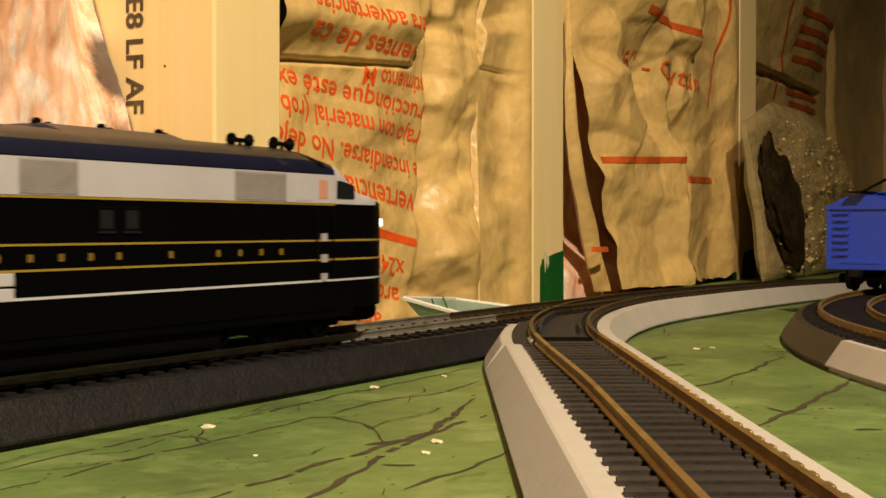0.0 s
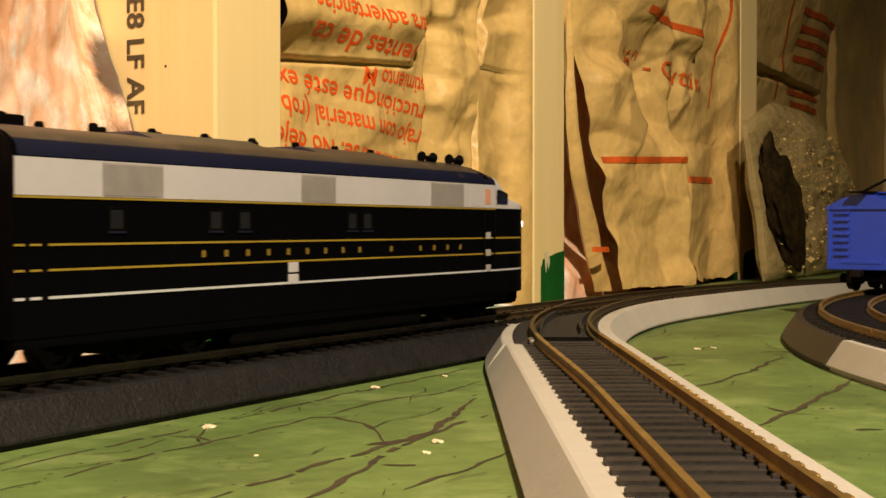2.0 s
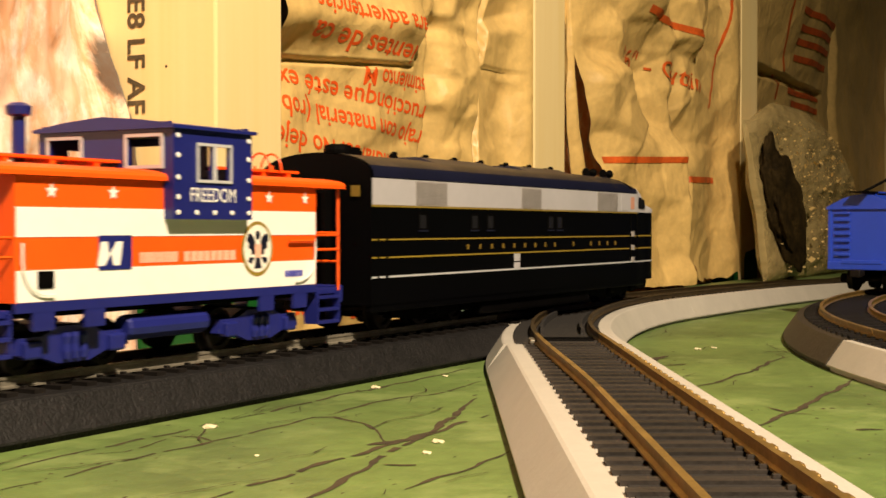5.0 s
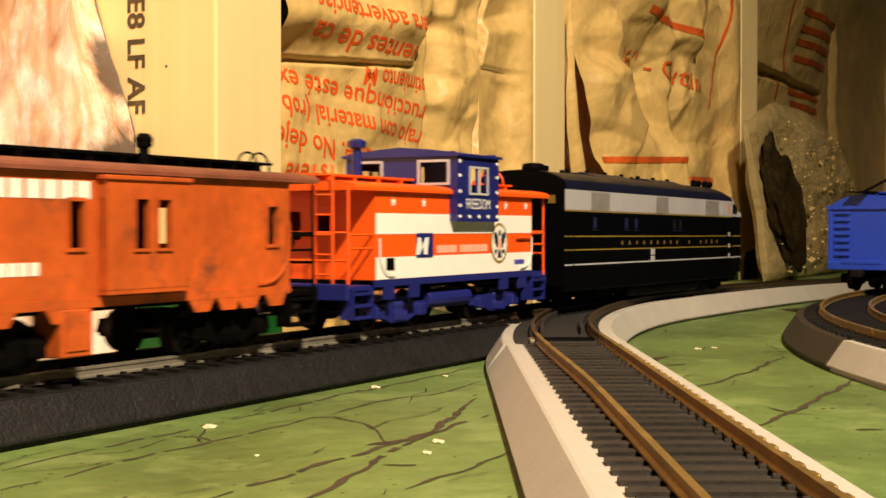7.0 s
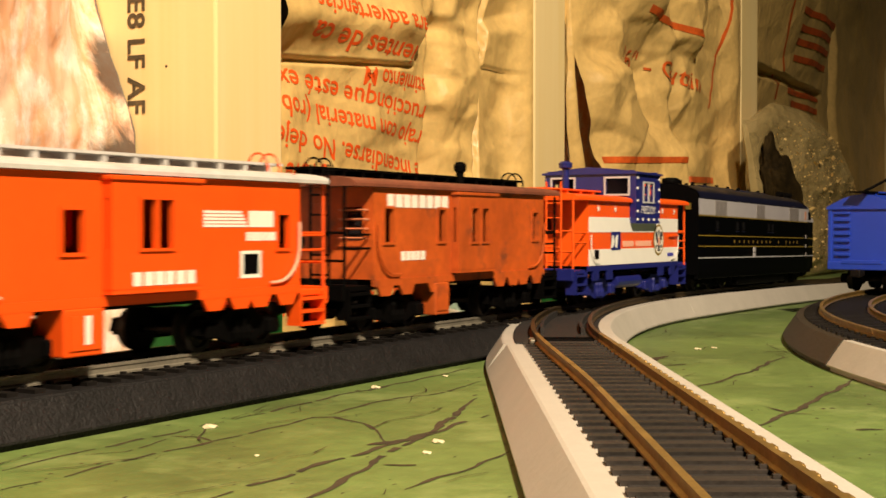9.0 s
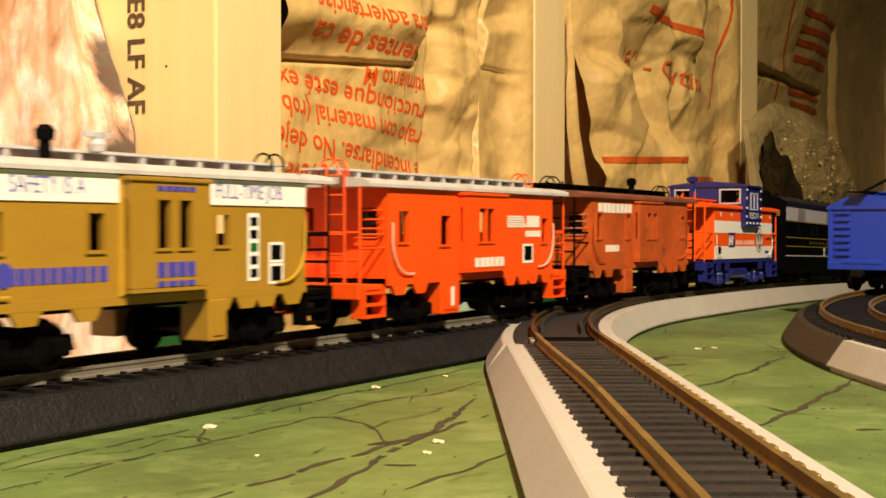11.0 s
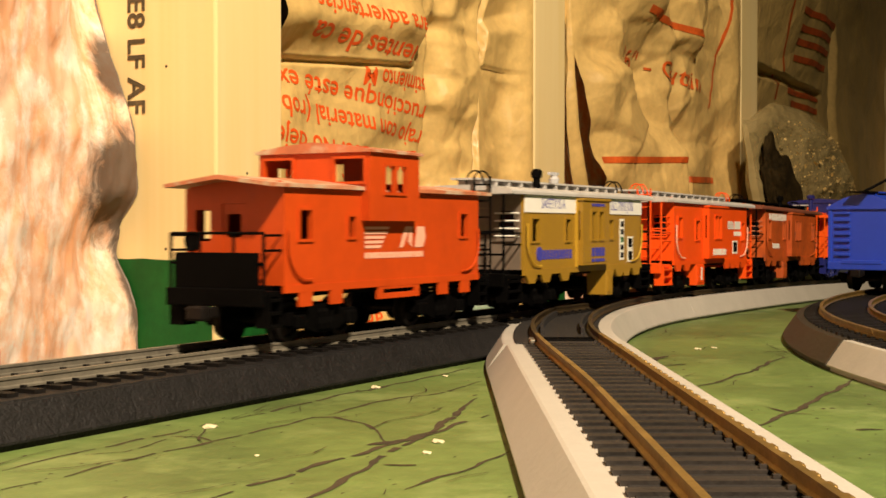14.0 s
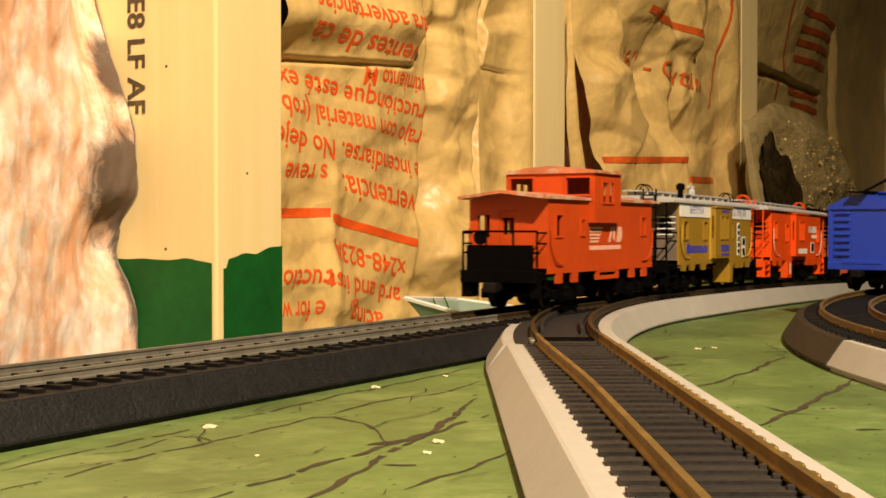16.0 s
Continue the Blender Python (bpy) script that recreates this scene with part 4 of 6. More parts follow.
def truck(car, xc, kind, colour, wheel_r=4.8, axles=(-11, 11)):
    """A truck: side frames, bolster, springs; wheelsets under it."""
    bm = bmesh.new()
    half = max(axles)
    for sgn in (-1, 1):
        y0 = 10.6 * sgn
        prof = [(-half - 4, 4.2), (-half - 3, 7.2), (-half + 3, 7.2), (-4.5, 8.8), (4.5, 8.8), (half - 3, 7.2), (half + 3, 7.2), (half + 4, 4.2), (half - 2.5, 3.4), (4, 1.9), (-4, 1.9), (-half + 2.5, 3.4)]
        a = [bm.verts.new((x, y0, z)) for x, z in prof]
        b = [bm.verts.new((x, y0 + 2.0 * sgn, z)) for x, z in prof]
        n = len(prof)
        for i in range(n):
            bm.faces.new((a[i], a[(i + 1) % n], b[(i + 1) % n], b[i]))
        bm.faces.new(a)
        bm.faces.new(b)
        for ax in axles:
            box(bm, ax - 2.1, ax + 2.1, min(y0, y0 + 3.2 * sgn), max(y0, y0 + 3.2 * sgn), 3.2, 6.6, bevel=0.5)
        for dx in (-2.2, 0, 2.2):
            turned(bm, [(0.8, 2.6), (1.0, 4), (0.8, 5.4), (1.0, 6.8), (0.8, 7.6)], (dx, y0 + 2.2 * sgn, 0), "z", 8)
    box(bm, -3.4, 3.4, -11, 11, 4.5, 9)
    fr = part("truck", bm, colour, car, kind, place=pose(xc / 1000, 0, 0))
    ws = None
    for ax in axles:
        m = pose(ax / 1000, 0, wheel_r / 1000)
        if ws is None:
            bm = bmesh.new()
            for sgn in (-1, 1):
                turned(bm, [(wheel_r + 0.7, 6.7 * sgn), (wheel_r + 0.7, 7.3 * sgn), (wheel_r, 7.6 * sgn), (wheel_r - 0.1, 9.7 * sgn), (wheel_r - 1.2, 9.7 * sgn), (wheel_r - 1.5, 9.0 * sgn), (1.6, 9.0 * sgn), (1.2, 9.9 * sgn)], (0, 0, 0), "y", 18)
            turned(bm, [(1.0, -7), (1.0, 7)], (0, 0, 0), "y", 8)
            ws = part("wheelset", bm, IRON, fr, "dark metal wheelset", place=m)
        else:
            ws = share(ws, "wheelset", fr, m)
        WHEELS.append((ws, ax, wheel_r))
    return fr


def coupler(car, x, sgn):
    bm = B(min(x, x + 7 * sgn), max(x, x + 7 * sgn), -1.2, 1.2, 6.5, 8.9, bevel=0.3)
    box(bm, min(x + 5 * sgn, x + 8.5 * sgn), max(x + 5 * sgn, x + 8.5 * sgn), -2.6, 2.2, 6.0, 9.4, bevel=0.6)
    part("coupler", bm, IRON, car, "dark metal knuckle coupler")


def ladder(car, x, y, z0, z1, colour, wide=5.5, axis="y", rungs=6, name="ladder"):
    bm = bmesh.new()
    q = (lambda d, z: (x, y + d, z)) if axis == "y" else (lambda d, z: (x + d, y, z))
    for d in (-wide / 2, wide / 2):
        tube(bm, [q(d, z0), q(d, z1)], 0.38, 5)
    for k in range(rungs):
        z = z0 + (z1 - z0) * (k + 0.5) / rungs
        tube(bm, [q(-wide / 2, z), q(wide / 2, z)], 0.3, 5)
    part(name, bm, colour, car)


def frames(car, holes, y, colour, out=-1):
    """A thin raised frame round each window of a side."""
    for x0, x1, z0, z1 in holes:
        bm = holed(bmesh.new(), "y", x0 - 0.7, x1 + 0.7, z0 - 0.7, z1 + 0.7, [(x0, x1, z0, z1)], y, y + 0.45 * out)
        part("window_frame", bm, colour, car)


def bars(car, x0, x1, z0, z1, n, y, material, seed=1, label="unreadable lettering as plain bars"):
    """A word that names a maker or cannot be read: plain bars."""
    rng = random.Random(seed)
    step = (x1 - x0) / n
    bm = bmesh.new()
    for k in range(n):
        a = x0 + step * k
        box(bm, a + step * 0.06, a + step * (0.80 + 0.12 * rng.random()), y - 0.12, y, z0, z1)
    part("lettering", bm, material, car, label)


def plate(car, name, x0, x1, z0, z1, y, material, label="", d=0.14):
    return part(name, B(x0, x1, y - d, y, z0, z1), material, car, label)


def letters(car, text, x0, z_mid, size, y, material, squeeze=1.0, label=""):
    bm = words(text, size, lambda a, b: (x0 + a, y, z_mid + b), squeeze=squeeze, step=50)
    part("lettering", bm, material, car, label)


def arc_rail(bm, x, z, r, sgn, y, w=0.45):
    """The quarter-round handrail at a lower corner."""
    tube(bm, [(x, y, z + r * 1.6)] + [(x - sgn * (r - r * math.cos(a)), y, z + r - r * math.sin(a)) for a in [k * math.pi / 12 for k in range(7)]] + [(x - sgn * r * 1.3, y, z)], w, 5)


def ends(car, half, plat, body_m, step_m, rail_m, ladder_m, brake_m, panel=None, yr=15.0):
    """Platforms, steps, railings, ladders and couplers at both ends."""
    for sgn in (-1, 1):
        xe, xb = sgn * (half + plat), sgn * half
        lo, hi = min(xe, xb), max(xe, xb)
        part("platform", B(lo, hi, -yr, yr, 11.2, 12.6, bevel=0.2), step_m, car)
        part("end_beam", B(*sorted((xe, xe + sgn * 1.4)), -yr - 0.5, yr + 0.5, 9.0, 13.2, bevel=0.3), step_m, car)
        for ys in (-1, 1):
            bm = bmesh.new()
            for z, dx in ((4.2, 0), (7.2, 0), (10.2, 0)):
                box(bm, lo + 1, hi - 1, *sorted((ys * (yr - 3), ys * (yr + 1.2))), z, z + 0.7)
            for x in (lo + 0.7, hi - 1.3):
                box(bm, x, x + 0.6, *sorted((ys * (yr - 3), ys * (yr + 1.0))), 4.2, 12.0)
            part("steps", bm, step_m, car)
        for y in (-yr, -5, 5, yr):
            part("railing_post", tube(bmesh.new(), [(xe, y, 12), (xe, y, 26 if abs(y) < 10 or panel else 37.5)], 0.42, 5), rail_m, car)
        for z in (19, 26):
            part("railing_bar", tube(bmesh.new(), [(xe, -yr, z), (xe, yr, z)], 0.36, 5), rail_m, car)
        for ys in (-1, 1):
            for z in (22, 25.5):
                part("handrail", tube(bmesh.new(), [(xe, ys * (yr + 0.2), z), (xb, ys * (yr + 0.2), z)], 0.32, 5), rail_m, car)
        if not panel:
            ladder(car, xe + sgn * 0.6, -8.0 * -sgn, 13, 43, ladder_m)
        tube_bm = turned(bmesh.new(), [(2.2, -0.3), (2.5, 0), (2.2, 0.3), (1.8, 0)], (xe - sgn * 0.4, -7.5 * sgn, 24), "x", 16)
        tube(tube_bm, [(xe - sgn * 0.4, -7.5 * sgn, 12), (xe - sgn * 0.4, -7.5 * sgn, 24)], 0.4, 5)
        part("brake_wheel", tube_bm, brake_m, car)
        coupler(car, xe, sgn)
        if panel and sgn < 0:
            part("end_panel", B(xe - 0.6, xe + 0.6, 1.5 - yr, yr - 1.5, 13, 21.5, bevel=0.2), panel, car, "solid black end panel")


def roof_profile(w, eave, peak):
    pts = [(-w, eave), (-w, eave + 0.8)]
    pts += [(-w * math.cos(a), eave + 0.8 + (peak - eave - 0.8) * math.sin(a) ** 0.85) for a in [k * math.pi / 14 for k in range(1, 14)]]
    return pts + [(w, eave + 0.8), (w, eave)]


def gable_profile(w, eave, peak):
    return [(-w, eave), (-w, eave + 0.9), (0, peak), (w, eave + 0.9), (w, eave), (0, peak - 1.0)]


def hoops(car, x, material):
    bm = bmesh.new()
    for dx in (0, 4.6):
        tube(bm, [(x + dx, -6 + 0.0, 40.5)] + [(x + dx, -6 + 3 - 3 * math.cos(a), 41.5 + 3.6 * math.sin(a)) for a in [k * math.pi / 8 for k in range(9)]] + [(x + dx, 0, 40.5)], 0.28, 5)
    part("roof_grab", bm, material, car, "thin wire grab hoops")


def bay_caboose(name, label, body_m, roof_m, end_m, step_m, ladder_m, bay_m, windows, boxes, rim_m, stack_x, corner_m, plat=11.5, grab_m=None, depth=3.8, bay=(-10.5, 13.5), bay_windows=((7.5, 11.3), (14.0, 17.8))):
    """A bay-window caboose: hollow body with real windows, bays, roofwalk, platforms, trucks."""
    car = thing(name, label, "caboose", "cabooses of the model train")
    H, W, z0, z1 = 51.5, 16.3, 14.0, 37.6
    b0, b1 = bay
    side_holes = [(x0, x1, za, zb) for x0, x1, za, zb in windows]
    bm = bmesh.new()
    for ys in (-1, 1):
        holed(bm, "y", -H, H, z0, z1, side_holes + [(b0 + 1, b1 - 1, z0 + 3, z1 - 2)], ys * W, ys * (W - 1.0))
    part("body", bm, body_m, car)
    for sgn in (-1, 1):
        bm = holed(bmesh.new(), "x", -W + 1.02, W - 1.02, z0, z1 + 2.2, [(-3.4, 3.4, z0, 33.5), (7, 11.5, 25.5, 32.5), (-13.0, -7.6, 24.0, 32.5)], sgn * H, sgn * (H - 1.0))
        part("end_wall", bm, end_m, car)
        part("end_door", B(*sorted((sgn * (H - 0.2), sgn * (H - 0.8))), -3.3, 3.3, z0, 33.4), end_m, car)
        # added dark plate: gives the end window an unlit interior in the hollow body
        part("end_blind", B(*sorted((sgn * (H - 1.1), sgn * (H - 1.6))), -13.6, -7.0, 23.4, 33.2), GLASS_DARK, car, "added dark plate for the unlit interior behind the end window")
        for z in (24.6, 27.0, 29.4, 31.8):
            part("grab_iron", tube(bmesh.new(), [(sgn * (H + 0.1), -14.6, z), (sgn * (H + 1.6), -14.6, z), (sgn * (H + 1.6), -7.0, z), (sgn * (H + 0.1), -7.0, z)], 0.3, 5), grab_m or end_m, car)
    part("underframe", B(-H, H, -11, 11, 11.0, 13.9, bevel=0.3), BLACK, car, "black underframe")
    for ys in (-1, 1):
        bm = bmesh.new()
        yb = sorted((ys * (W - 0.2), ys * (W + depth)))
        xw = [(b0 + p, b0 + q) for p, q in bay_windows]
        holed(bm, "y", b0, b1, z0 + 1.4, z1 - 1.2, [(a, b, 23.2, 32.8) for a, b in xw], ys * (W + depth), ys * (W + depth - 1.0))
        for x, d in ((b0, 1), (b1, -1)):
            holed(bm, "x", *yb, z0 + 1.4, z1 - 1.2, [(yb[0] + 1.1, yb[1] - 1.0, 23.2, 33)], x + d * 0.02, x + d * 0.9)
        shell = part("bay", bm, bay_m, car)
        part("bay_roof", B(b0 - 0.5, b1 + 0.5, *sorted((ys * (W - 0.2), ys * (W + depth + 0.5))), z1 - 1.2, z1 - 0.3, bevel=0.2), bay_m, shell)
        part("bay_floor", B(b0 + .1, b1 - .1, *sorted((ys * (W - 0.2), ys * (W + depth - 0.1))), z0 + 0.5, z0 + 1.4), bay_m, shell)
        for a, b in xw:
            bmf = holed(bmesh.new(), "y", a - 0.6, b + 0.6, 22.6, 33.4, [(a, b, 23.2, 32.8)], ys * (W + depth), ys * (W + depth + 0.4))
            part("window_frame", bmf, rim_m, shell)
    # sill with brackets
    bm = bmesh.new()
    for ys in (-1, 1):
        box(bm, -H, H, *sorted((ys * (W - 0.6), ys * (W + 0.35))), 12.2, 14.0)
        for x in (-46, -35, -20, 20, 29, 36, 46):
            prism_pts = [(x - 4, 12.2), (x + 4, 12.2), (x + 2.3, 9.6), (x - 2.3, 9.6)]
            a = [bm.verts.new((p, ys * (W - 0.5), q)) for p, q in prism_pts]
            b = [bm.verts.new((p, ys * (W + 0.3), q)) for p, q in prism_pts]
            for i in range(4):
                bm.faces.new((a[i], a[(i + 1) % 4], b[(i + 1) % 4], b[i]))
            bm.faces.new(a)
            bm.faces.new(b)
    part("side_sill", bm, body_m, car)
    for x0, x1 in boxes:
        bm = B(x0, x1, -W - 0.6, -W + 7, 3.2, 12.1, bevel=0.3)
        box(bm, x0 + 1.2, x1 - 1.2, -W - 0.9, -W - 0.5, 4.4, 10.8)
        part("tool_box", bm, body_m, car, "box under the floor")
        part("tool_box", B(x0, x1, W - 7, W + 0.6, 3.2, 12.1, bevel=0.3), body_m, car, "box under the floor")
    frames(car, side_holes, -W, rim_m)
    for ys in (-1, 1):
        for sgn in (-1, 1):
            bm = bmesh.new()
            arc_rail(bm, sgn * (H - 1.2), 15, 8.5, sgn, ys * (W + 0.8), 0.32)
            part("corner_handrail", bm, corner_m, car)
    # roof
    R = H + plat - 1
    bm = prism(bmesh.new(), roof_profile(W + 1.2, 37.7, 40.6), -R, R)
    part("roof", bm, roof_m, car, smooth=False)
    bm = bmesh.new()
    for k in range(15):
        x = -H + k * 2 * H / 14
        box(bm, x - 0.35, x + 0.35, -W - 1.0, W + 1.0, 38.2, 38.9)
    part("roof_rib", bm, roof_m, car)
    bm = bmesh.new()
    for y in (-3.6, -1.2, 1.2, 3.6):
        box(bm, -R + 1, R - 1, y - 1.0, y + 1.0, 42.2, 42.8)
    for k in range(13):
        x = -R + 6 + k * (2 * R - 12) / 12
        box(bm, x - 0.6, x + 0.6, -4.4, 4.4, 40.2, 42.2)
    part("roofwalk", bm, roof_m if roof_m is not SOU_ROOF else BLACK, car, "raised roof walkway")
    hoops(car, -R + 3, ladder_m)
    hoops(car, R - 9, ladder_m)
    if stack_x is not None:
        bm = turned(bmesh.new(), [(1.2, 39.5), (1.2, 44.0), (1.8, 44.2), (2.0, 46.0), (1.1, 47.0)], (stack_x, -6, 0), "z", 12)
        part("smokestack", bm, BLACK, car, "short black stove pipe")
    ends(car, H, plat, end_m, step_m, ladder_m, ladder_m, BLACK)
    truck(car, -34, "black truck", BLACK)
    truck(car, 34, "black truck", BLACK)
    return car


def cupola_caboose(name, label, body_m, roof_m, cup_m, cup_roof_m, step_m, truck_m, rail_m, cup_x, windows, H=46.7, panel=None, cz1=47.4, corner_m=None, W=16.0, plat=11.0):
    """A wide-vision caboose with an overhanging cupola."""
    car = thing(name, label, "caboose", "cabooses of the model train")
    z0, z1 = 13.8, 36.6
    c0, c1 = cup_x
    bm = bmesh.new()
    for ys in (-1, 1):
        holed(bm, "y", -H, H, z0, z1, list(windows), ys * W, ys * (W - 1.0))
    part("body", bm, body_m, car)
    for sgn in (-1, 1):
        bm = holed(bmesh.new(), "x", -W + 1.02, W - 1.02, z0, z1 + 1.6, [(-3.4, 3.4, z0, 33), (7, 11.5, 24, 31.5)], sgn * H, sgn * (H - 1.0))
        part("end_wall", bm, body_m, car)
        part("end_door", holed(bmesh.new(), "x", -3.3, 3.3, z0, 32.9, [(-2, 2, 25, 30.5)], sgn * (H - 0.2), sgn * (H - 0.8)), body_m, car)
    part("underframe", B(-H, H, -11, 11, 10.6, 13.7, bevel=0.3), BLACK, car, "black underframe")
    R = H + plat
    for a, b in ((-R, c0 - 0.02), (c1 + 0.02, R)):
        part("roof", prism(bmesh.new(), (gable_profile if panel else roof_profile)(W + 1.2, 36.7, 39.6), a, b), roof_m, car)
    part("roof_under_cupola", prism(bmesh.new(), [(-W, 36.62), (W, 36.62), (W, 37.0), (-W, 37.0)], c0, c1), roof_m, car)
    # cupola
    CW, cz0 = W + 2.6, 29.0
    cm = (c0 + c1) / 2
    win = [(cm - 5.2, cm - 0.5, cz1 - 10.2, cz1 - 3.2), (cm + 0.5, cm + 5.2, cz1 - 10.2, cz1 - 3.2)]
    cup = part("cupola", holed(bmesh.new(), "x", -CW + 0.92, CW - 0.92, 36.5, cz1 + 1.4, [(-15.5, -6.5, cz1 - 7.4, cz1 - 1.6), (6.5, 15.5, cz1 - 7.4, cz1 - 1.6)], c0, c0 + 0.9), cup_m, car)
    part("cupola_end", holed(bmesh.new(), "x", -CW + 0.92, CW - 0.92, 36.5, cz1 + 1.4, [(-15.5, -6.5, cz1 - 7.4, cz1 - 1.6), (6.5, 15.5, cz1 - 7.4, cz1 - 1.6)], c1, c1 - 0.9), cup_m, cup)
    for ys in (-1, 1):
        part("cupola_side", holed(bmesh.new(), "y", c0, c1, cz0, cz1, win, ys * CW, ys * (CW - 0.9)), cup_m, cup)
        part("cupola_ledge", B(c0 + 0.05, c1 - 0.05, *sorted((ys * (W + 0.05), ys * (CW - 0.92))), cz0 + 0.02, 36.4), cup_m, cup)
    prof = [(-CW - 0.9, cz1), (-CW - 0.9, cz1 + 0.7), (-CW * 0.55, cz1 + 2.0), (0, cz1 + 2.8), (CW * 0.55, cz1 + 2.0), (CW + 0.9, cz1 + 0.7), (CW + 0.9, cz1)]
    part("cupola_roof", prism(bmesh.new(), prof, c0 - 0.9, c1 + 0.9), cup_roof_m, cup)
    for w in win:
        part("window_frame", holed(bmesh.new(), "y", w[0] - .5, w[1] + .5, w[2] - .6, w[3] + .6, [w], -CW, -CW - 0.4), SILVER if cup_m is BN_BLUE else cup_m, cup)
    for ya, yb in ((-15.5, -6.5), (6.5, 15.5)):
        part("window_frame", holed(bmesh.new(), "x", ya - .7, yb + .7, cz1 - 8.1, cz1 - 0.9, [(ya, yb, cz1 - 7.4, cz1 - 1.6)], c0, c0 - 0.4), SILVER if cup_m is BN_BLUE else cup_m, cup)
    bm = bmesh.new()
    for ys in (-1, 1):
        box(bm, -H, H, *sorted((ys * (W - 0.6), ys * (W + 0.3))), 12.0, 13.8)
        for x in (-40, -27, 27, 40):
            box(bm, x - 2.6, x + 2.6, *sorted((ys * (W - 0.5), ys * (W + 0.25))), 8.6, 12.0)
    part("side_sill", bm, step_m if body_m is BN_ORANGE else body_m, car)
    frames(car, list(windows), -W, body_m)
    for ys in (-1, 1):
        for sgn in (-1, 1):
            bm = bmesh.new()
            arc_rail(bm, sgn * (H - 1.2), 15, 6.0 if corner_m else 7.5, sgn, ys * (W + 0.7), 0.2 if corner_m else 0.32)
            part("corner_handrail", bm, corner_m or body_m, car)
    ends(car, H, plat, body_m, step_m, rail_m, rail_m, BLACK, panel=panel, yr=W - 1.0)
    truck(car, -29, "truck", truck_m)
    truck(car, 29, "truck", truck_m)
    return car


def freedom_caboose():
    car = cupola_caboose("cupola_caboose", "orange and white striped caboose with navy cupola and stars", BN_ORANGE, BN_ORANGE, BN_BLUE, BN_BLUE, BN_BLUE, BN_BLUE, BN_ORANGE, (-7.4, 18.4), [], corner_m=BN_WHITE)
    y = -16.0
    for z0, z1 in ((25.6, 31.0), (13.9, 19.6)):
        plate(car, "white_stripe", -46.4, 46.4, z0, z1, y, BN_WHITE, "white painted stripe")
    for x in (-38, -22, -6, 28, 42):
        bm = bmesh.new()
        bm.faces.new([bm.verts.new((x + (1.5 if k % 2 == 0 else 0.65) * math.sin(k * math.pi / 5), y - 0.2, 34 + (1.5 if k % 2 == 0 else 0.65) * math.cos(k * math.pi / 5))) for k in range(10)])
        part("star", bm, BN_WHITE, car, "small white star")

    def oval(rx, rz, d, m, label, name):
        bm = bmesh.new()
        bm.faces.new([bm.verts.new((23.5 + rx * math.cos(k * math.pi / 16), y - d, 22.6 + rz * math.sin(k * math.pi / 16))) for k in range(32)])
        part(name, bm, m, car, label)
    oval(5.8, 6.1, 0.25, GOLD, "gold ring of the round emblem", "emblem_ring")
    oval(5.0, 5.3, 0.32, WHITE_INK, "cream field of the round emblem", "emblem_field")
    bm = bmesh.new()
    for side in (-1, 1):
        bm.faces.new([bm.verts.new((23.5 + side * a, y - 0.4, 22.6 + b)) for a, b in ((0.9, 1.6), (1.6, 2.6), (2.6, 3.4), (3.6, 3.2), (4.0, 1.8), (3.3, 1.2), (3.4, 0.2), (2.4, -0.2), (2.2, -1.4), (1.2, -1.2))])
        bm.faces.new([bm.verts.new((23.5 + side * a, y - 0.4, 22.6 + b)) for a, b in ((1.2, -2.0), (3.0, -1.8), (3.6, -2.8), (2.4, -3.4))])
    bm.faces.new([bm.verts.new((23.5 + 0.9 * math.cos(k * math.pi / 6), y - 0.4, 25.6 + 1.0 * math.sin(k * math.pi / 6))) for k in range(12)])
    bm.faces.new([bm.verts.new((23.5 + a, y - 0.4, 22.6 + b)) for a, b in ((-0.7, -2.0), (0.7, -2.0), (1.4, -4.4), (-1.4, -4.4))])
    part("emblem_figure", bm, LOCO_BLUE, car, "plain dark shape on the emblem")
    part("emblem_patch", B(22.4, 24.6, y - 0.46, y - 0.40, 20.6, 23.6), PINK_INK, car, "striped shield shape")
    plate(car, "logo_panel", -26, -17, 19.2, 25.8, y - 0.16, BN_BLUE, "navy logo panel")
    bm = bmesh.new()
    bm.faces.new([bm.verts.new((a, y - 0.36, b)) for a, b in ((-26.6, 20.0), (-24.6, 20.0), (-22.8, 22.4), (-22.2, 20.0), (-20.4, 20.0), (-19.6, 24.6), (-21.4, 24.6), (-23.4, 22.0), (-23.8, 24.6), (-25.6, 24.6))])
    part("logo_mark", bm, BN_WHITE, car, "white logo shape")
    bars(car, -14.5, -3, 20.3, 22.4, 9, y, PINK_INK)
    bars(car, -1.2, 16, 20.3, 22.4, 8, y, PINK_INK)
    bars(car, 34, 41, 16.0, 17.4, 5, y - 0.15, BLUE_INK, label="car number as plain bars")
    part("grab_iron", tube(bmesh.new(), [(35, y - 0.8, 24.2), (45, y - 0.8, 24.2)], 0.35, 5), BN_ORANGE, car)
    plate(car, "small_notice", -41.5, -37.5, 16.2, 19.4, y - 0.16, BLACK)
    cy = -18.6
    letters(car, "FREEDOM", -2.4, 33.9, 4.2, cy - 0.15, BN_WHITE, 0.82, "white lettering on the cupola")
    bm = bmesh.new()
    for x, z in [(-6, z) for z in (33.5, 37.5, 42, 46)] + [(17.2, z) for z in (33.5, 37.5, 42, 46)] + [(x, 30.4) for x in (-6, -0.2, 5.6, 11.4, 17.2)]:
        turned(bm, [(0.55, 0), (0.5, -0.3)], (x, cy, z), "y", 8)
    part("white_dot", bm, BN_WHITE, car, "white rivet dots")
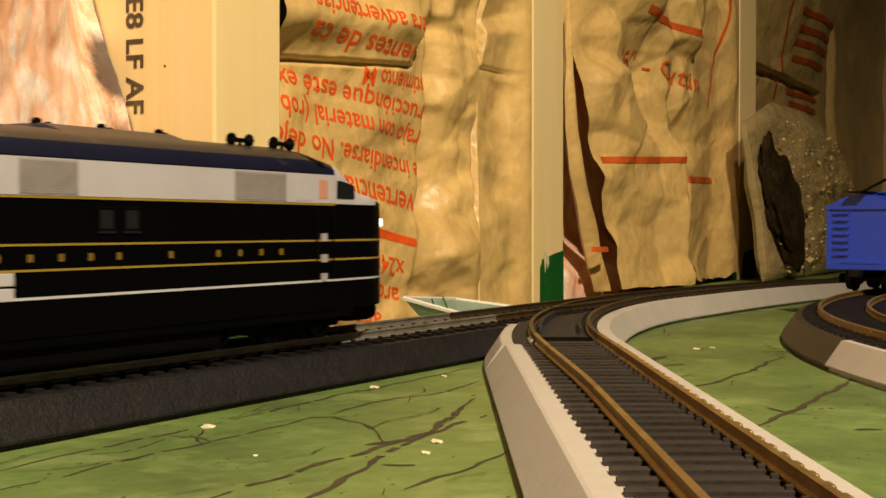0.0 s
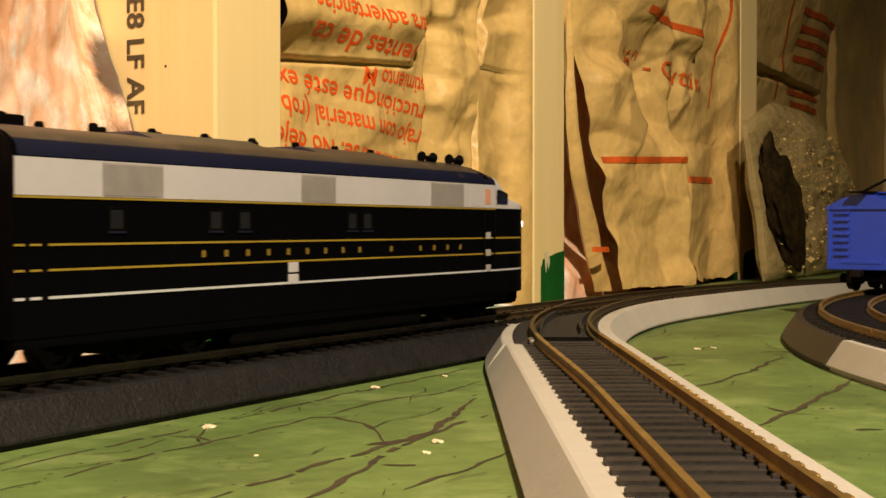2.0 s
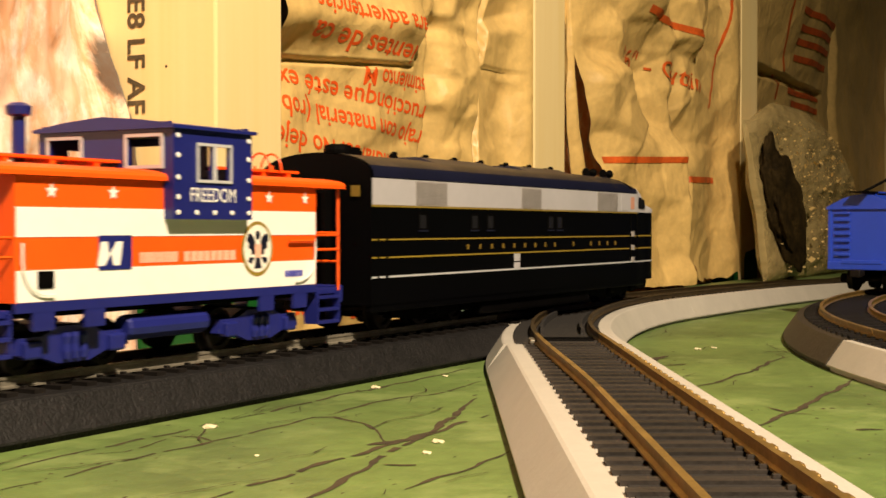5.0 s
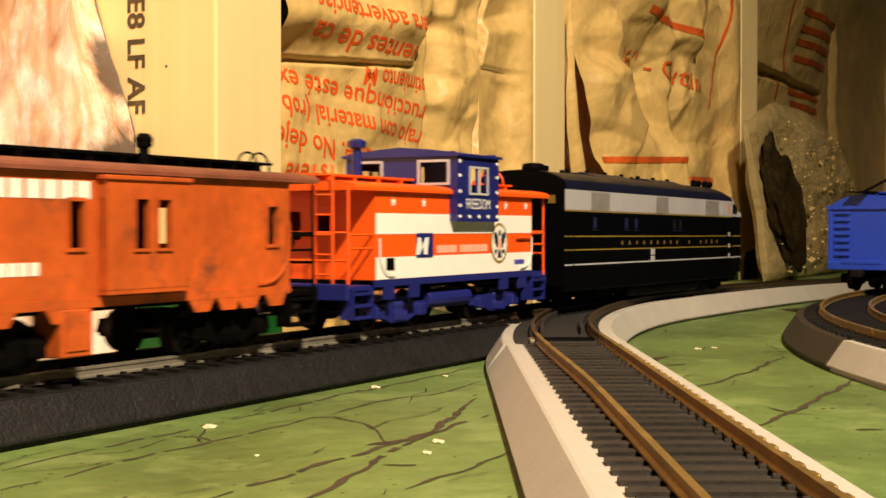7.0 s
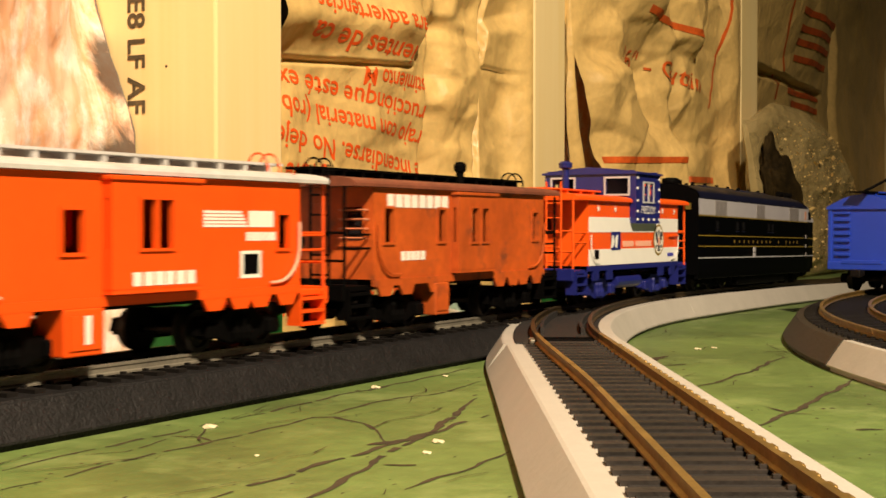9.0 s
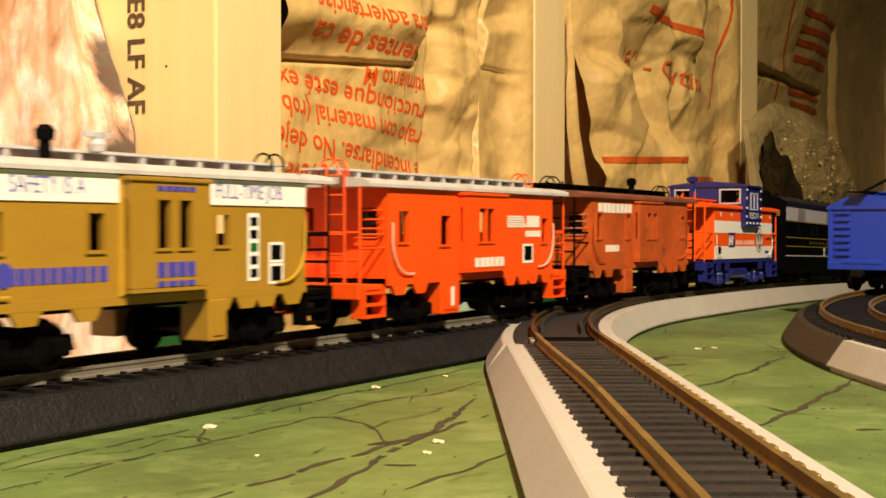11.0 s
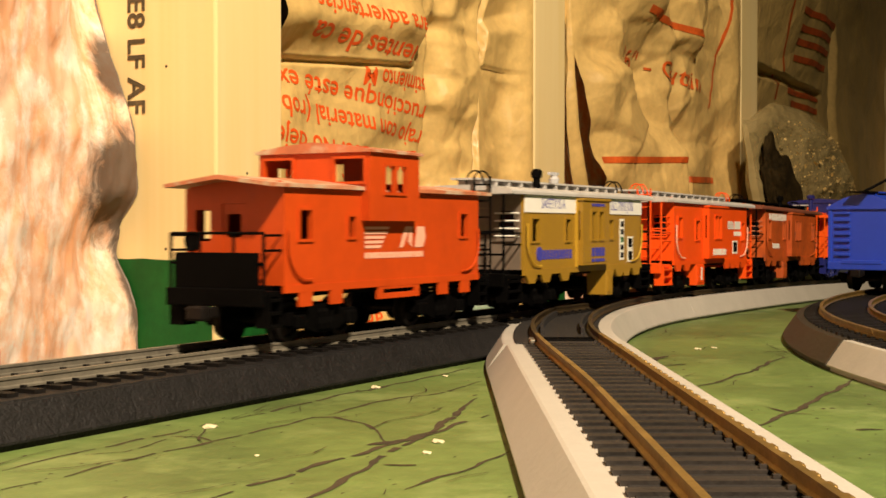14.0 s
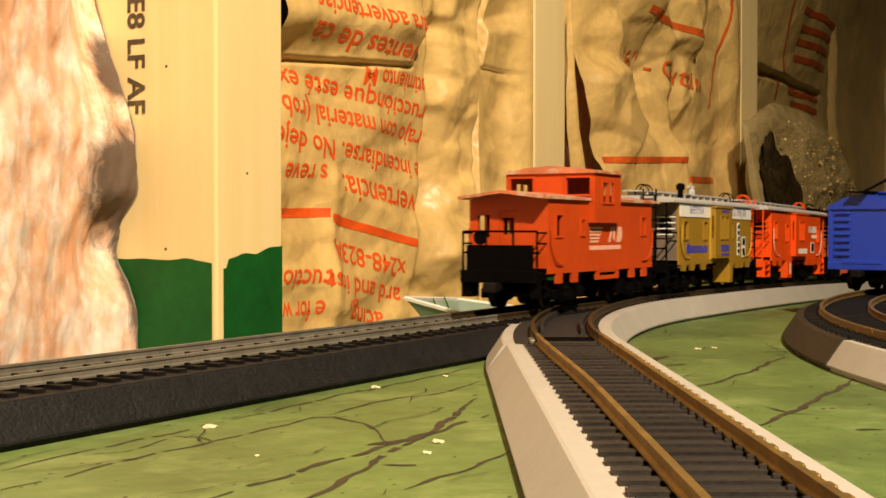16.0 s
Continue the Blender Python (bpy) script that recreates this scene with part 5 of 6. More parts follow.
    part("smokestack", turned(bmesh.new(), [(1.3, 38), (1.3, 48.6), (2.4, 49), (2.6, 50.6), (1.4, 51.3)], (-31, -0.4, 0), "z", 12), BN_BLUE, car, "navy stove pipe")
    bm = bmesh.new()
    for y_ in (-3.6, -1.2, 1.2, 3.6):
        box(bm, -56, -6, y_ - 1, y_ + 1, 40.6, 41.2)
    for x in (-50, -38, -26, -14):
        box(bm, x - .6, x + .6, -4.4, 4.4, 39.0, 40.6)
    part("roofwalk", bm, BN_ORANGE, car)
    bm = bmesh.new()
    for y_ in (-3.6, -1.2, 1.2, 3.6):
        box(bm, 22.5, 56, y_ - 1, y_ + 1, 40.6, 41.2)
    for x in (30, 42, 52):
        box(bm, x - .6, x + .6, -4.4, 4.4, 39.0, 40.6)
    part("roofwalk", bm, BN_ORANGE, car)
    hoops(car, 42, BN_ORANGE)
    turn = bmesh.new()
    turned(turn, [(2.2, -16), (2.6, -15.2), (2.6, 8), (2.2, 8.8)], (0, -12.5, 7.4), "x", 12)
    part("air_tank", turn, BN_BLUE, car, "navy air tank")
    return car


def red_cupola_caboose():
    wins = [(-42.5, -37.6, 24.6, 31.4), (-21.5, -18.6, 25.0, 30.0), (37.0, 41.2, 24.8, 31.2)]
    car = cupola_caboose("cupola_caboose", "dull red caboose with cupola and black end railings", NS_DULL, ROOF_WORN, NS_DULL, ROOF_WORN, BLACK, BLACK, BLACK, (-15.5, 9.3), wins, H=48.5, panel=BLACK, cz1=46.4, W=14.6, plat=6.5)
    y = -14.6
    for k in range(5):
        bm = bmesh.new()
        z = 22.0 + k * 1.2
        bm.faces.new([bm.verts.new(p) for p in ((-14 + .0, y - 0.15, z), (-3.5 + k * 1.0 - 3, y - 0.15, z), (-3.5 + k * 1.0 - 2.2, y - 0.15, z + 0.75), (-14, y - 0.15, z + 0.75))])
        part("logo_stripe", bm, PINK_INK, car, "pale striped logo shape")
    bm = bmesh.new()
    for pts in (((3, 22), (5, 22), (8.5, 27.6), (6, 27.6)), ((8.5, 27.6), (10, 27.6), (9.6, 22), (7.6, 23.6)), ((11, 22), (15.5, 22), (17, 24.5), (16.4, 27.6), (12.4, 27.6), (11.8, 25))):
        bm.faces.new([bm.verts.new((a, y - 0.15, b)) for a, b in pts])
    part("logo_mark", bm, PINK_INK, car, "pale logo shape")
    bars(car, -14, 16, 19.4, 20.9, 17, y, PINK_INK)
    part("tool_rack", holed(bmesh.new(), "y", -7.5, 13.5, 8.8, 12.2, [(-5, 11, 10.2, 11.3)], -14.8, -13.8), NS_DULL, car)
    return car


BAYWIN = [(-46.5, -42.0, 23.5, 32.2), (-18.0, -14.2, 23.5, 32.2), (43.0, 46.6, 23.5, 32.0)]


def southern_caboose():
    car = bay_caboose("bay_window_caboose", "weathered rusty orange bay window caboose", SOU_RED, SOU_ROOF, SOU_RED, BLACK, BLACK, SOU_RED, BAYWIN, [(-20.5, -12.5)], SOU_RED, 14.0, SOU_RED, grab_m=ROOF_WORN, depth=2.6)
    bars(car, -45, -12.0, 32.6, 36.0, 8, -16.3, WHITE_INK, 1, label="worn white lettering as plain bars")
    bars(car, -38, -25, 18.6, 21.0, 5, -16.3, WHITE_INK, label="worn car number as plain bars")
    return car


def orange_caboose():
    wins = [(-46.5, -41.6, 23.5, 31.6), (-24.0, -18.6, 22.6, 30.6), (42.6, 46.8, 22.6, 30.2)]
    car = bay_caboose("bay_window_caboose", "bright red-orange bay window caboose with silver roof", NS_RED, ROOF_SILVER, NS_RED, NS_RED, NS_RED, NS_RED, wins, [(-24, -13.5)], NS_RED, None, PINK_INK, depth=2.6, bay=(-13.5, 13.0), bay_windows=((8.0, 12.2), (13.0, 17.2)))
    y = -16.3
    for k in range(5):
        plate(car, "logo_stripe", 16.5, 31.5 - 0.5 * k, 27.4 + k * 0.74, 27.95 + k * 0.74, y, WHITE_INK, "white logo shape")
    plate(car, "logo_block", 32.0, 41.0, 27.4, 31.0, y, WHITE_INK, "white logo shape")
    bars(car, 31, 43, 24.4, 26.3, 9, y, WHITE_INK)
    bars(car, -8, 11, 15.9, 18.6, 6, -16.3 - 2.61, WHITE_INK, label="car number as plain bars")
    part("notice_frame", holed(bmesh.new(), "y", 29, 36.4, 16.2, 22.2, [(30, 35.4, 17, 21.5)], y, y - 0.15), WHITE_INK, car, "white framed black notice")
    plate(car, "notice", 30, 35.4, 17, 21.5, y - 0.02, BLACK)
    plate(car, "box_mark", -19, -17.4, 5.4, 10.8, -17.2, WHITE_INK, "white mark on the box")
    return car


def olive_caboose():
    wins = [(-46.0, -40.5, 23.0, 30.0), (-19.5, -15.4, 23.0, 30.0), (18.5, 22.5, 23.5, 30.0)]
    car = bay_caboose("bay_window_caboose", "mustard olive bay window caboose with white safety boards", OLIVE, ROOF_SILVER, DARK_END, BLACK, BLACK, OLIVE, wins, [(15.5, 21.5)], OLIVE, -20.0, OLIVE_LIGHT, grab_m=BN_WHITE, depth=2.6)
    y = -16.3
    plate(car, "safety_board", -51.3, -10.8, 30.9 + 1.2, 37.5, y - 0.02, BN_WHITE, "white safety slogan board", 0.3)
    plate(car, "safety_board", 14.2, 51.3, 30.9 + 1.2, 37.5, y - 0.02, BN_WHITE, "white safety slogan board", 0.3)
    letters(car, "SAFETY IS A", -39, 34.9, 4.6, y - 0.36, BLUE_INK, 0.78, "blue slogan lettering")
    letters(car, "FULL-TIME JOB", 18.0, 34.9, 4.6, y - 0.36, BLUE_INK, 0.80, "blue slogan lettering")
    bars(car, -42, -14, 17.0, 20.0, 11, y, BLUE_INK, label="blue lettering as plain bars")
    part("emblem_round", turned(bmesh.new(), [(2.3, 0), (2.3, -0.2)], (-40, y, 18.8), "y", 16), BLUE_INK, car, "blue round logo shape")
    bars(car, -3, 9, 17.4, 20.4, 4, -16.3 - 2.61, BLUE_INK)
    bars(car, -3, 9, 13.2 + 2.3, 16.6, 4, -16.3 - 2.61, BLUE_INK)
    bars(car, -3, 9, 34.6, 35.6, 5, -16.3 - 2.61, BLUE_INK)
    plate(car, "stack_board", 29.5, 33.6, 15.5, 30.5, y, BN_WHITE, "white board with dark squares")
    for k in range(5):
        plate(car, "dark_square", 30.3, 32.8, 16.3 + k * 2.85, 18.2 + k * 2.85, y - 0.14, GREEN_PAINT if k == 2 else BLACK)
    for z in (14.6, 19.4):
        part("notice_frame", holed(bmesh.new(), "y", 37.2, 42.6, z, z + 4.6, [(37.9, 41.9, z + .6, z + 4.0)], y, y - 0.15), BN_WHITE, car, "white framed black notice")
        plate(car, "notice", 37.9, 41.9, z + .6, z + 4.0, y - 0.02, BLACK)
    part("yellow_post", B(-11.3, -10.4, -17.0, -16.3, 14, 37.4), OLIVE_LIGHT, car)
    bm = turned(bmesh.new(), [(1.6, 42.5), (1.9, 44), (1.2, 45), (1.6, 46.2)], (-6, -6, 0), "z", 10)
    box(bm, -10, -3, -6.6, -5.4, 45.4, 46.4)
    part("roof_horn", bm, SILVER, car, "small silver roof fitting")
    return car


def loco():
    """A streamlined diesel engine: arched body, slanted nose, roof fans, horns and three-axle trucks."""
    car = thing("diesel_locomotive", "black, grey and gold streamlined model diesel engine", "locomotive")
    L = 226.0                       # rear wall to nose tip
    W = 17.3

    def ring():
        """Cross-section, from the lower left round to the lower right."""
        pts = [(-W, 7.5), (-W, 14.6), (-W, 33.0), (-W, 40.0)]
        pts += [(-W * math.cos(a), 40.0 + 6.5 * math.sin(a) ** 0.8) for a in [q * math.pi / 16 for q in range(1, 16)]]
        return pts + [(W, 40.0), (W, 33.0), (W, 14.6), (W, 7.5)]

    def station(x):
        """Narrow and lower the section towards the nose."""
        tip = max(0.0, (x - 200) / (L - 200))
        k = 1 - 0.06 * smoothstep(186, 200, x) - 0.66 * tip ** 2.1
        top = 46.5 - 1.8 * smoothstep(180, 190, x) - 8.0 * smoothstep(188, 201, x) - 5.5 * tip ** 1.3
        out = []
        for y, z in ring():
            zz = z if z < 33 else 33 + (z - 33) * (top - 33) / 13.5
            if zz > 25 and tip > 0.7:
                zz -= (zz - 25) * 0.5 * ((tip - 0.7) / 0.3) ** 2
            out.append((y * k, zz))
        return out

    def shell(x0, x1, i0, i1, material, name, d, label="", step=12, closed=False, thing_=None):
        bm = bmesh.new()
        rows = []
        for x in span(x0, x1, step):
            r = station(x)[i0:i1 + 1]
            rows.append([bm.verts.new((x + (d if x > 222 else 0), y * (1 + d / 17), z + d * max(0, (z - 33) / 13))) for y, z in r])
        for a, b in zip(rows, rows[1:]):
            for i in range(len(a) - 1):
                bm.faces.new((a[i], b[i], b[i + 1], a[i + 1]))
        if closed:
            bm.faces.new(rows[0])
            bm.faces.new(rows[-1])
        return part(name, bm, material, thing_ or car, label, smooth=True)
    bm = bmesh.new()
    rows = [[bm.verts.new((x, y, z)) for y, z in station(x)] for x in [0, 60, 120, 176] + span(180, 226, 1.5)]
    for a, b in zip(rows, rows[1:]):
        for i in range(len(a) - 1):
            bm.faces.new((a[i], b[i], b[i + 1], a[i + 1]))
    bm.faces.new(rows[0])
    bm.faces.new(rows[-1])
    part("body", bm, LOCO_BLACK, car, "gloss black streamlined body")
    shell(1, 189, 3, 5, LOCO_BLUE, "roof_shoulder", 0.25)
    shell(1, 189, 17, 19, LOCO_BLUE, "roof_shoulder", 0.25)
    shell(1, 189, 5, 17, LOCO_ROOF, "roof_top", 0.25)
    shell(187, 201, 2, 5, LOCO_GREY, "cab_side", 0.35, "pale grey cab side", 1.5)
    shell(187, 201, 17, 20, LOCO_GREY, "cab_side", 0.35, "pale grey cab side", 1.5)
    shell(201, 209, 2, 5, LOCO_GREY, "nose_cheek", 0.3, "pale grey nose shoulder", 1.5)
    shell(201, 209, 17, 20, LOCO_GREY, "nose_cheek", 0.3, "pale grey nose shoulder", 1.5)
    for x0, x1 in ((44, 84), (104, 142)):
        bm = bmesh.new()
        prism(bm, [(-13.5, 42), (-12, 45.2), (-5, 47.5), (5, 47.5), (12, 45.2), (13.5, 42)], x0, x1)
        bmesh.ops.bevel(bm, geom=bm.edges[:], offset=0.6, segments=1, affect="EDGES")
        part("roof_hatch", bm, LOCO_BLUE, car, "dark raised roof hatch")
    for k in range(15):
        x = 26 + k * 8.8
        bm = turned(bmesh.new(), [(1.0, 45.0), (1.0, 48.0), (0.7, 48.5)], (x, -3.0 if k % 2 else 3.0, 0), "z", 8)
        part("roof_vent", bm, BLACK, car)
    bm = turned(bmesh.new(), [(3.4, 45.0), (3.8, 47.6), (3.6, 48.8), (2.2, 49.2)], (8, -2, 0), "z", 18)
    box(bm, 8, 15, -5, 1.0, 45.8, 48.6, bevel=0.6)
    part("steam_vent", bm, BLACK, car, "black steam generator vent")
    for x, y in ((161, -9), (177, -9)):
        bm = bmesh.new()
        for d in (-3.2, 3.2):
            turned(bm, [(0.5, 0), (0.6, d * 0.6), (1.6, d), (1.3, d * 1.1)], (x, y, 47.2), "x", 10)
        tube(bm, [(x, y, 42), (x, y, 47.2)], 0.5, 6)
        part("horn", bm, BLACK, car, "black roof air horn")
    for ys in (-1, 1):
        y = ys * W
        side = lambda d=0.18: sorted((y + ys * 0.01, y + ys * d))
        part("grey_band", B(0.4, 187.5, *side(0.22), 33.1, 39.9), LOCO_GREY, car, "pale grey band along the upper side")
        for x0, x1 in ((22, 39.3), (87, 101.5), (148, 167)):
            g = part("grille", B(x0, x1, *side(0.30), 33.3, 39.7), LOCO_GRILLE, car, "grey side grille")
            for k in range(16):
                z = 33.5 + k * 6.1 / 16
                part("slat", B(x0 + .2, x1 - .2, *side(0.40), z, z + 0.2), LOCO_GRILLE, g)
        part("side_panel", B(171, 177, *side(0.32), 33.6, 39.0), LOCO_GREY, car)
        for za, m, nm in ((32.8, GOLD, "gold_line"), (24.2, GOLD, "gold_line"), (19.6, GOLD, "gold_line"), (14.6, SILVER, "silver_line")):
            for a, b in ((0.3, 2.6), (4.0, 6.6), (8.4, 186.0)):
                if za > 30 and a > 0.5:
                    continue
                part(nm, B(a, b if za < 30 else 187, *side(0.25), za - (0.20 if m is GOLD else 0.24), za + (0.20 if m is GOLD else 0.24)), m, car)
            if za < 30:
                bm = bmesh.new()
                rows = []
                for x in span(186.2, 214, 1.5):
                    kk = station(x)[2][0] / -W
                    yy = ys * (W * kk + 0.22)
                    rows.append([bm.verts.new((x, yy, za - 0.25)), bm.verts.new((x, yy, za + 0.25))])
                for a, b in zip(rows, rows[1:]):
                    bm.faces.new((a[0], b[0], b[1], a[1]))
                part(nm, bm, m, car)
        for x in (26, 56, 66, 109, 116):
            bm = holed(bmesh.new(), "y", x - 2.4, x + 2.4, 26.6, 31.4, [(x - 1.8, x + 1.8, 27.1, 30.9)], y, y + ys * 0.3)
            part("window_frame", bm, BLACK, car)
            part("side_window", B(x - 1.8, x + 1.8, *side(0.1), 27.1, 30.9), GLASS_DARK, car, "small dark side window")
            part("window_sill", B(x - 2.4, x + 2.4, *side(0.4), 26.2, 26.6), LOCO_BLUE, car)
        # maker's words as bars
        bm = bmesh.new()
        for k in (0, 1, 2, 3, 4, 5, 6, 7, 8, 10, 12, 13, 14, 15):
            x = 52 + k * 7.55
            box(bm, x - 0.6, x + 0.6, *side(0.16), 21.1, 22.5)
        part("lettering", bm, DIM_GOLD, car, "spaced gold lettering as plain bars")
        for za in (14.3, 17.0):
            part("side_step", B(82.0, 85.8, *side(0.4), za, za + 2.3, bevel=0.15), LOCO_GREY, car, "pale grey foot step")
        for z in (14.5, 19, 24.0):
            part("cab_step", B(181.2, 183.4, *side(0.5), z, z + 1.9), LOCO_GRILLE, car, "grey cab step")
        part("door_window", B(180.2, 183.8, *side(0.32), 34.2, 38.6), CAB_GLOW if ys < 0 else GLASS_DARK, car, "lit cab door window")
        bm = bmesh.new()
        rows = []
        for x in span(187.5, 196.5, 1.5):
            kk = station(x)[3][0] / -W
            rows.append([bm.verts.new((x, ys * (W * kk + 0.55), 34.4)), bm.verts.new((x, ys * (W * kk + 0.55), 38.6 - 0.16 * max(0, x - 190)))])
        for a, b in zip(rows, rows[1:]):
            bm.faces.new((a[0], b[0], b[1], a[1]))
        part("cab_window", bm, GLASS_DARK, car, "dark cab side window")
        part("handrail", tube(bmesh.new(), [(178.6, y + ys * 0.8, 15), (178.6, y + ys * 0.8, 32)], 0.22, 5), BLACK, car)
        part("handrail", tube(bmesh.new(), [(185.6, y + ys * 0.8, 15), (185.6, y + ys * 0.8, 32)], 0.18, 5), BLACK, car)
        part("fuel_tank", B(64, 146, *sorted((ys * 9, ys * 15.6)), 1.6, 8.0, bevel=0.8), BLACK, car)
        part("skirt", B(0.5, 196, *sorted((ys * 15.2, ys * 17.0)), 5.6, 8.0, bevel=0.3), LOCO_BLACK, car)
        part("step_lamp", turned(bmesh.new(), [(0.7, 0), (0.7, ys * 0.5)], (205, ys * 15.2, 12.4), "y", 10), GOLD, car)
    for ys in (-1, 1):
        bm = bmesh.new()
        q = [(191.5, 1.0, 44.0), (191.5, 11.5, 42.2), (198.6, 13.6, 38.6), (199.6, 1.0, 39.6)]
        vs = [bm.verts.new((x + 0.5, ys * y_, z + 0.4)) for x, y_, z in q]
        bm.faces.new(vs)
        part("windscreen", bm, GLASS_DARK, car, "dark windscreen pane")
    hl = part("headlight", turned(bmesh.new(), [(2.4, -3), (2.4, 0.4), (2.0, 0.9)], (225.4, 0, 29.2), "x", 16), LOCO_BLACK, car, "round nose headlight")
    part("headlight_lens", turned(bmesh.new(), [(1.7, 0), (1.5, 0.4)], (226.3, 0, 29.2), "x", 14), LAMP_ON, hl, "lit headlight lens")
    for ys in (-1, 1):
        part("marker_lamp", turned(bmesh.new(), [(1.1, -1.5 * ys), (1.0, ys * 0.6)], (218.5, ys * 10.4, 28.6), "y", 12), LAMP_ON if ys < 0 else LOCO_GREY, car, "small round lit side lamp")
    part("pilot", B(206, 220, -9.5, 9.5, 3.0, 9.0, bevel=2.0), BLACK, car, "black nose pilot")
    coupler(car, 219, 1)
    coupler(car, 0, -1)
    part("rear_door", B(-0.5, 0.0, -3.6, 3.6, 9.5, 36), BLACK, car)
    part("rear_plate", B(-0.6, 0.0, -14.0, -11.6, 35.2, 38.0), DIM_GOLD, car, "small gold plate")
    part("diaphragm", holed(bmesh.new(), "x", -5.2, 5.2, 9.0, 38, [(-3.8, 3.8, 9.5, 36.2)], -2.6, -0.02), BLACK, car)
    truck(car, 38, "black three-axle truck", BLACK, 5.2, (-20, 0, 20))
    truck(car, 172, "black three-axle truck", BLACK, 5.2, (-20, 0, 20))
    return car


def blue_car():
    """A blue boxcar seen end-on: arched roof, end ladder, corner posts."""
    a = radians(41.0)
    px_, py_ = seen(554 - 430 * math.cos(a), 345 + 430 * math.sin(a))
    # tangent of the siding at that place
    tx, ty = seen(554 - 430 * math.cos(a + 0.01), 345 + 430 * math.sin(a + 0.01))
    car = thing("blue_boxcar", "royal blue plastic model boxcar on the curved track", "freight car", m=pose(px_ / 1000, py_ / 1000, RZ / 1000, 0, 0, math.degrees(math.atan2(ty - py_, tx - px_))))
    H, W = 74, 15.4
    bm = prism(bmesh.new(), [(-W, 9.5), (-W, 36), (W, 36), (W, 9.5)], -H, H)
    part("body", bm, CAR_BLUE, car)
    prof = [(-W - 0.8, 35.2), (-W - 0.8, 36.2), (-W * 0.6, 39.6), (-W * 0.3, 41.2), (0, 41.7), (W * 0.3, 41.2), (W * 0.6, 39.6), (W + 0.8, 36.2), (W + 0.8, 35.2)]
    part("roof", prism(bmesh.new(), prof, -H - 1.0, H + 1.0), CAR_BLUE, car)
    part("end_sill", B(-H - 1.2, -H, -W - 0.2, W + 0.2, 9.0, 12.4, bevel=0.3), CAR_BLUE, car)
    part("end_sill", B(-H - 1.5, -H, -9, 9, 11.5, 13.2, bevel=0.3), CAR_BLUE, car)
    for k in range(7):
        z = 15.0 + k * 3.0
        part("ladder_rung", B(-H - 1.1, -H, 5.5, 12.2, z, z + 1.1, bevel=0.2), CAR_BLUE, car)
    for ys in (-1, 1):
        part("corner_post", B(-H - 0.5, -H + 1.5, *sorted((ys * (W - 1.3), ys * (W + 0.35))), 9.4, 35.4, bevel=0.3), CAR_BLUE, car)
        for k in range(7):
            part("side_rib", B(-H + 10 + 20 * k, -H + 12 + 20 * k, *sorted((ys * W, ys * (W + 0.8))), 9.6, 35), CAR_BLUE, car)
    bm = B(-H - 6, -H + 8, -3.4, 3.4, 42.2, 42.9)
    part("roofwalk", bm, BLACK, car, "black roof walk end")
    part("roofwalk", B(-H + 8, H, -3.4, 3.4, 42.2, 42.9), CAR_BLUE, car)
    bm = bmesh.new()
    for k in range(9):
        box(bm, -H + 6 + 17 * k, -H + 8 + 17 * k, -3, 3, 41.3, 42.2)
    part("walk_bracket", bm, CAR_BLUE, car)
    part("boom", tube(bmesh.new(), [(-H + 4, 2, 42.5), (-H + 16, -18, 55)], 0.6, 6), BLACK, car, "thin black slanting rod")
    coupler(car, -H, -1)
    coupler(car, H, 1)
    truck(car, -53, "black truck", BLACK)
    truck(car, 53, "black truck", BLACK)
    return car


# ---------------- build ----------------
room()
board()
framed_wall()
bag()
tray()
scrap()
n_before = len(WHEELS)
blue_car()
del WHEELS[n_before:]
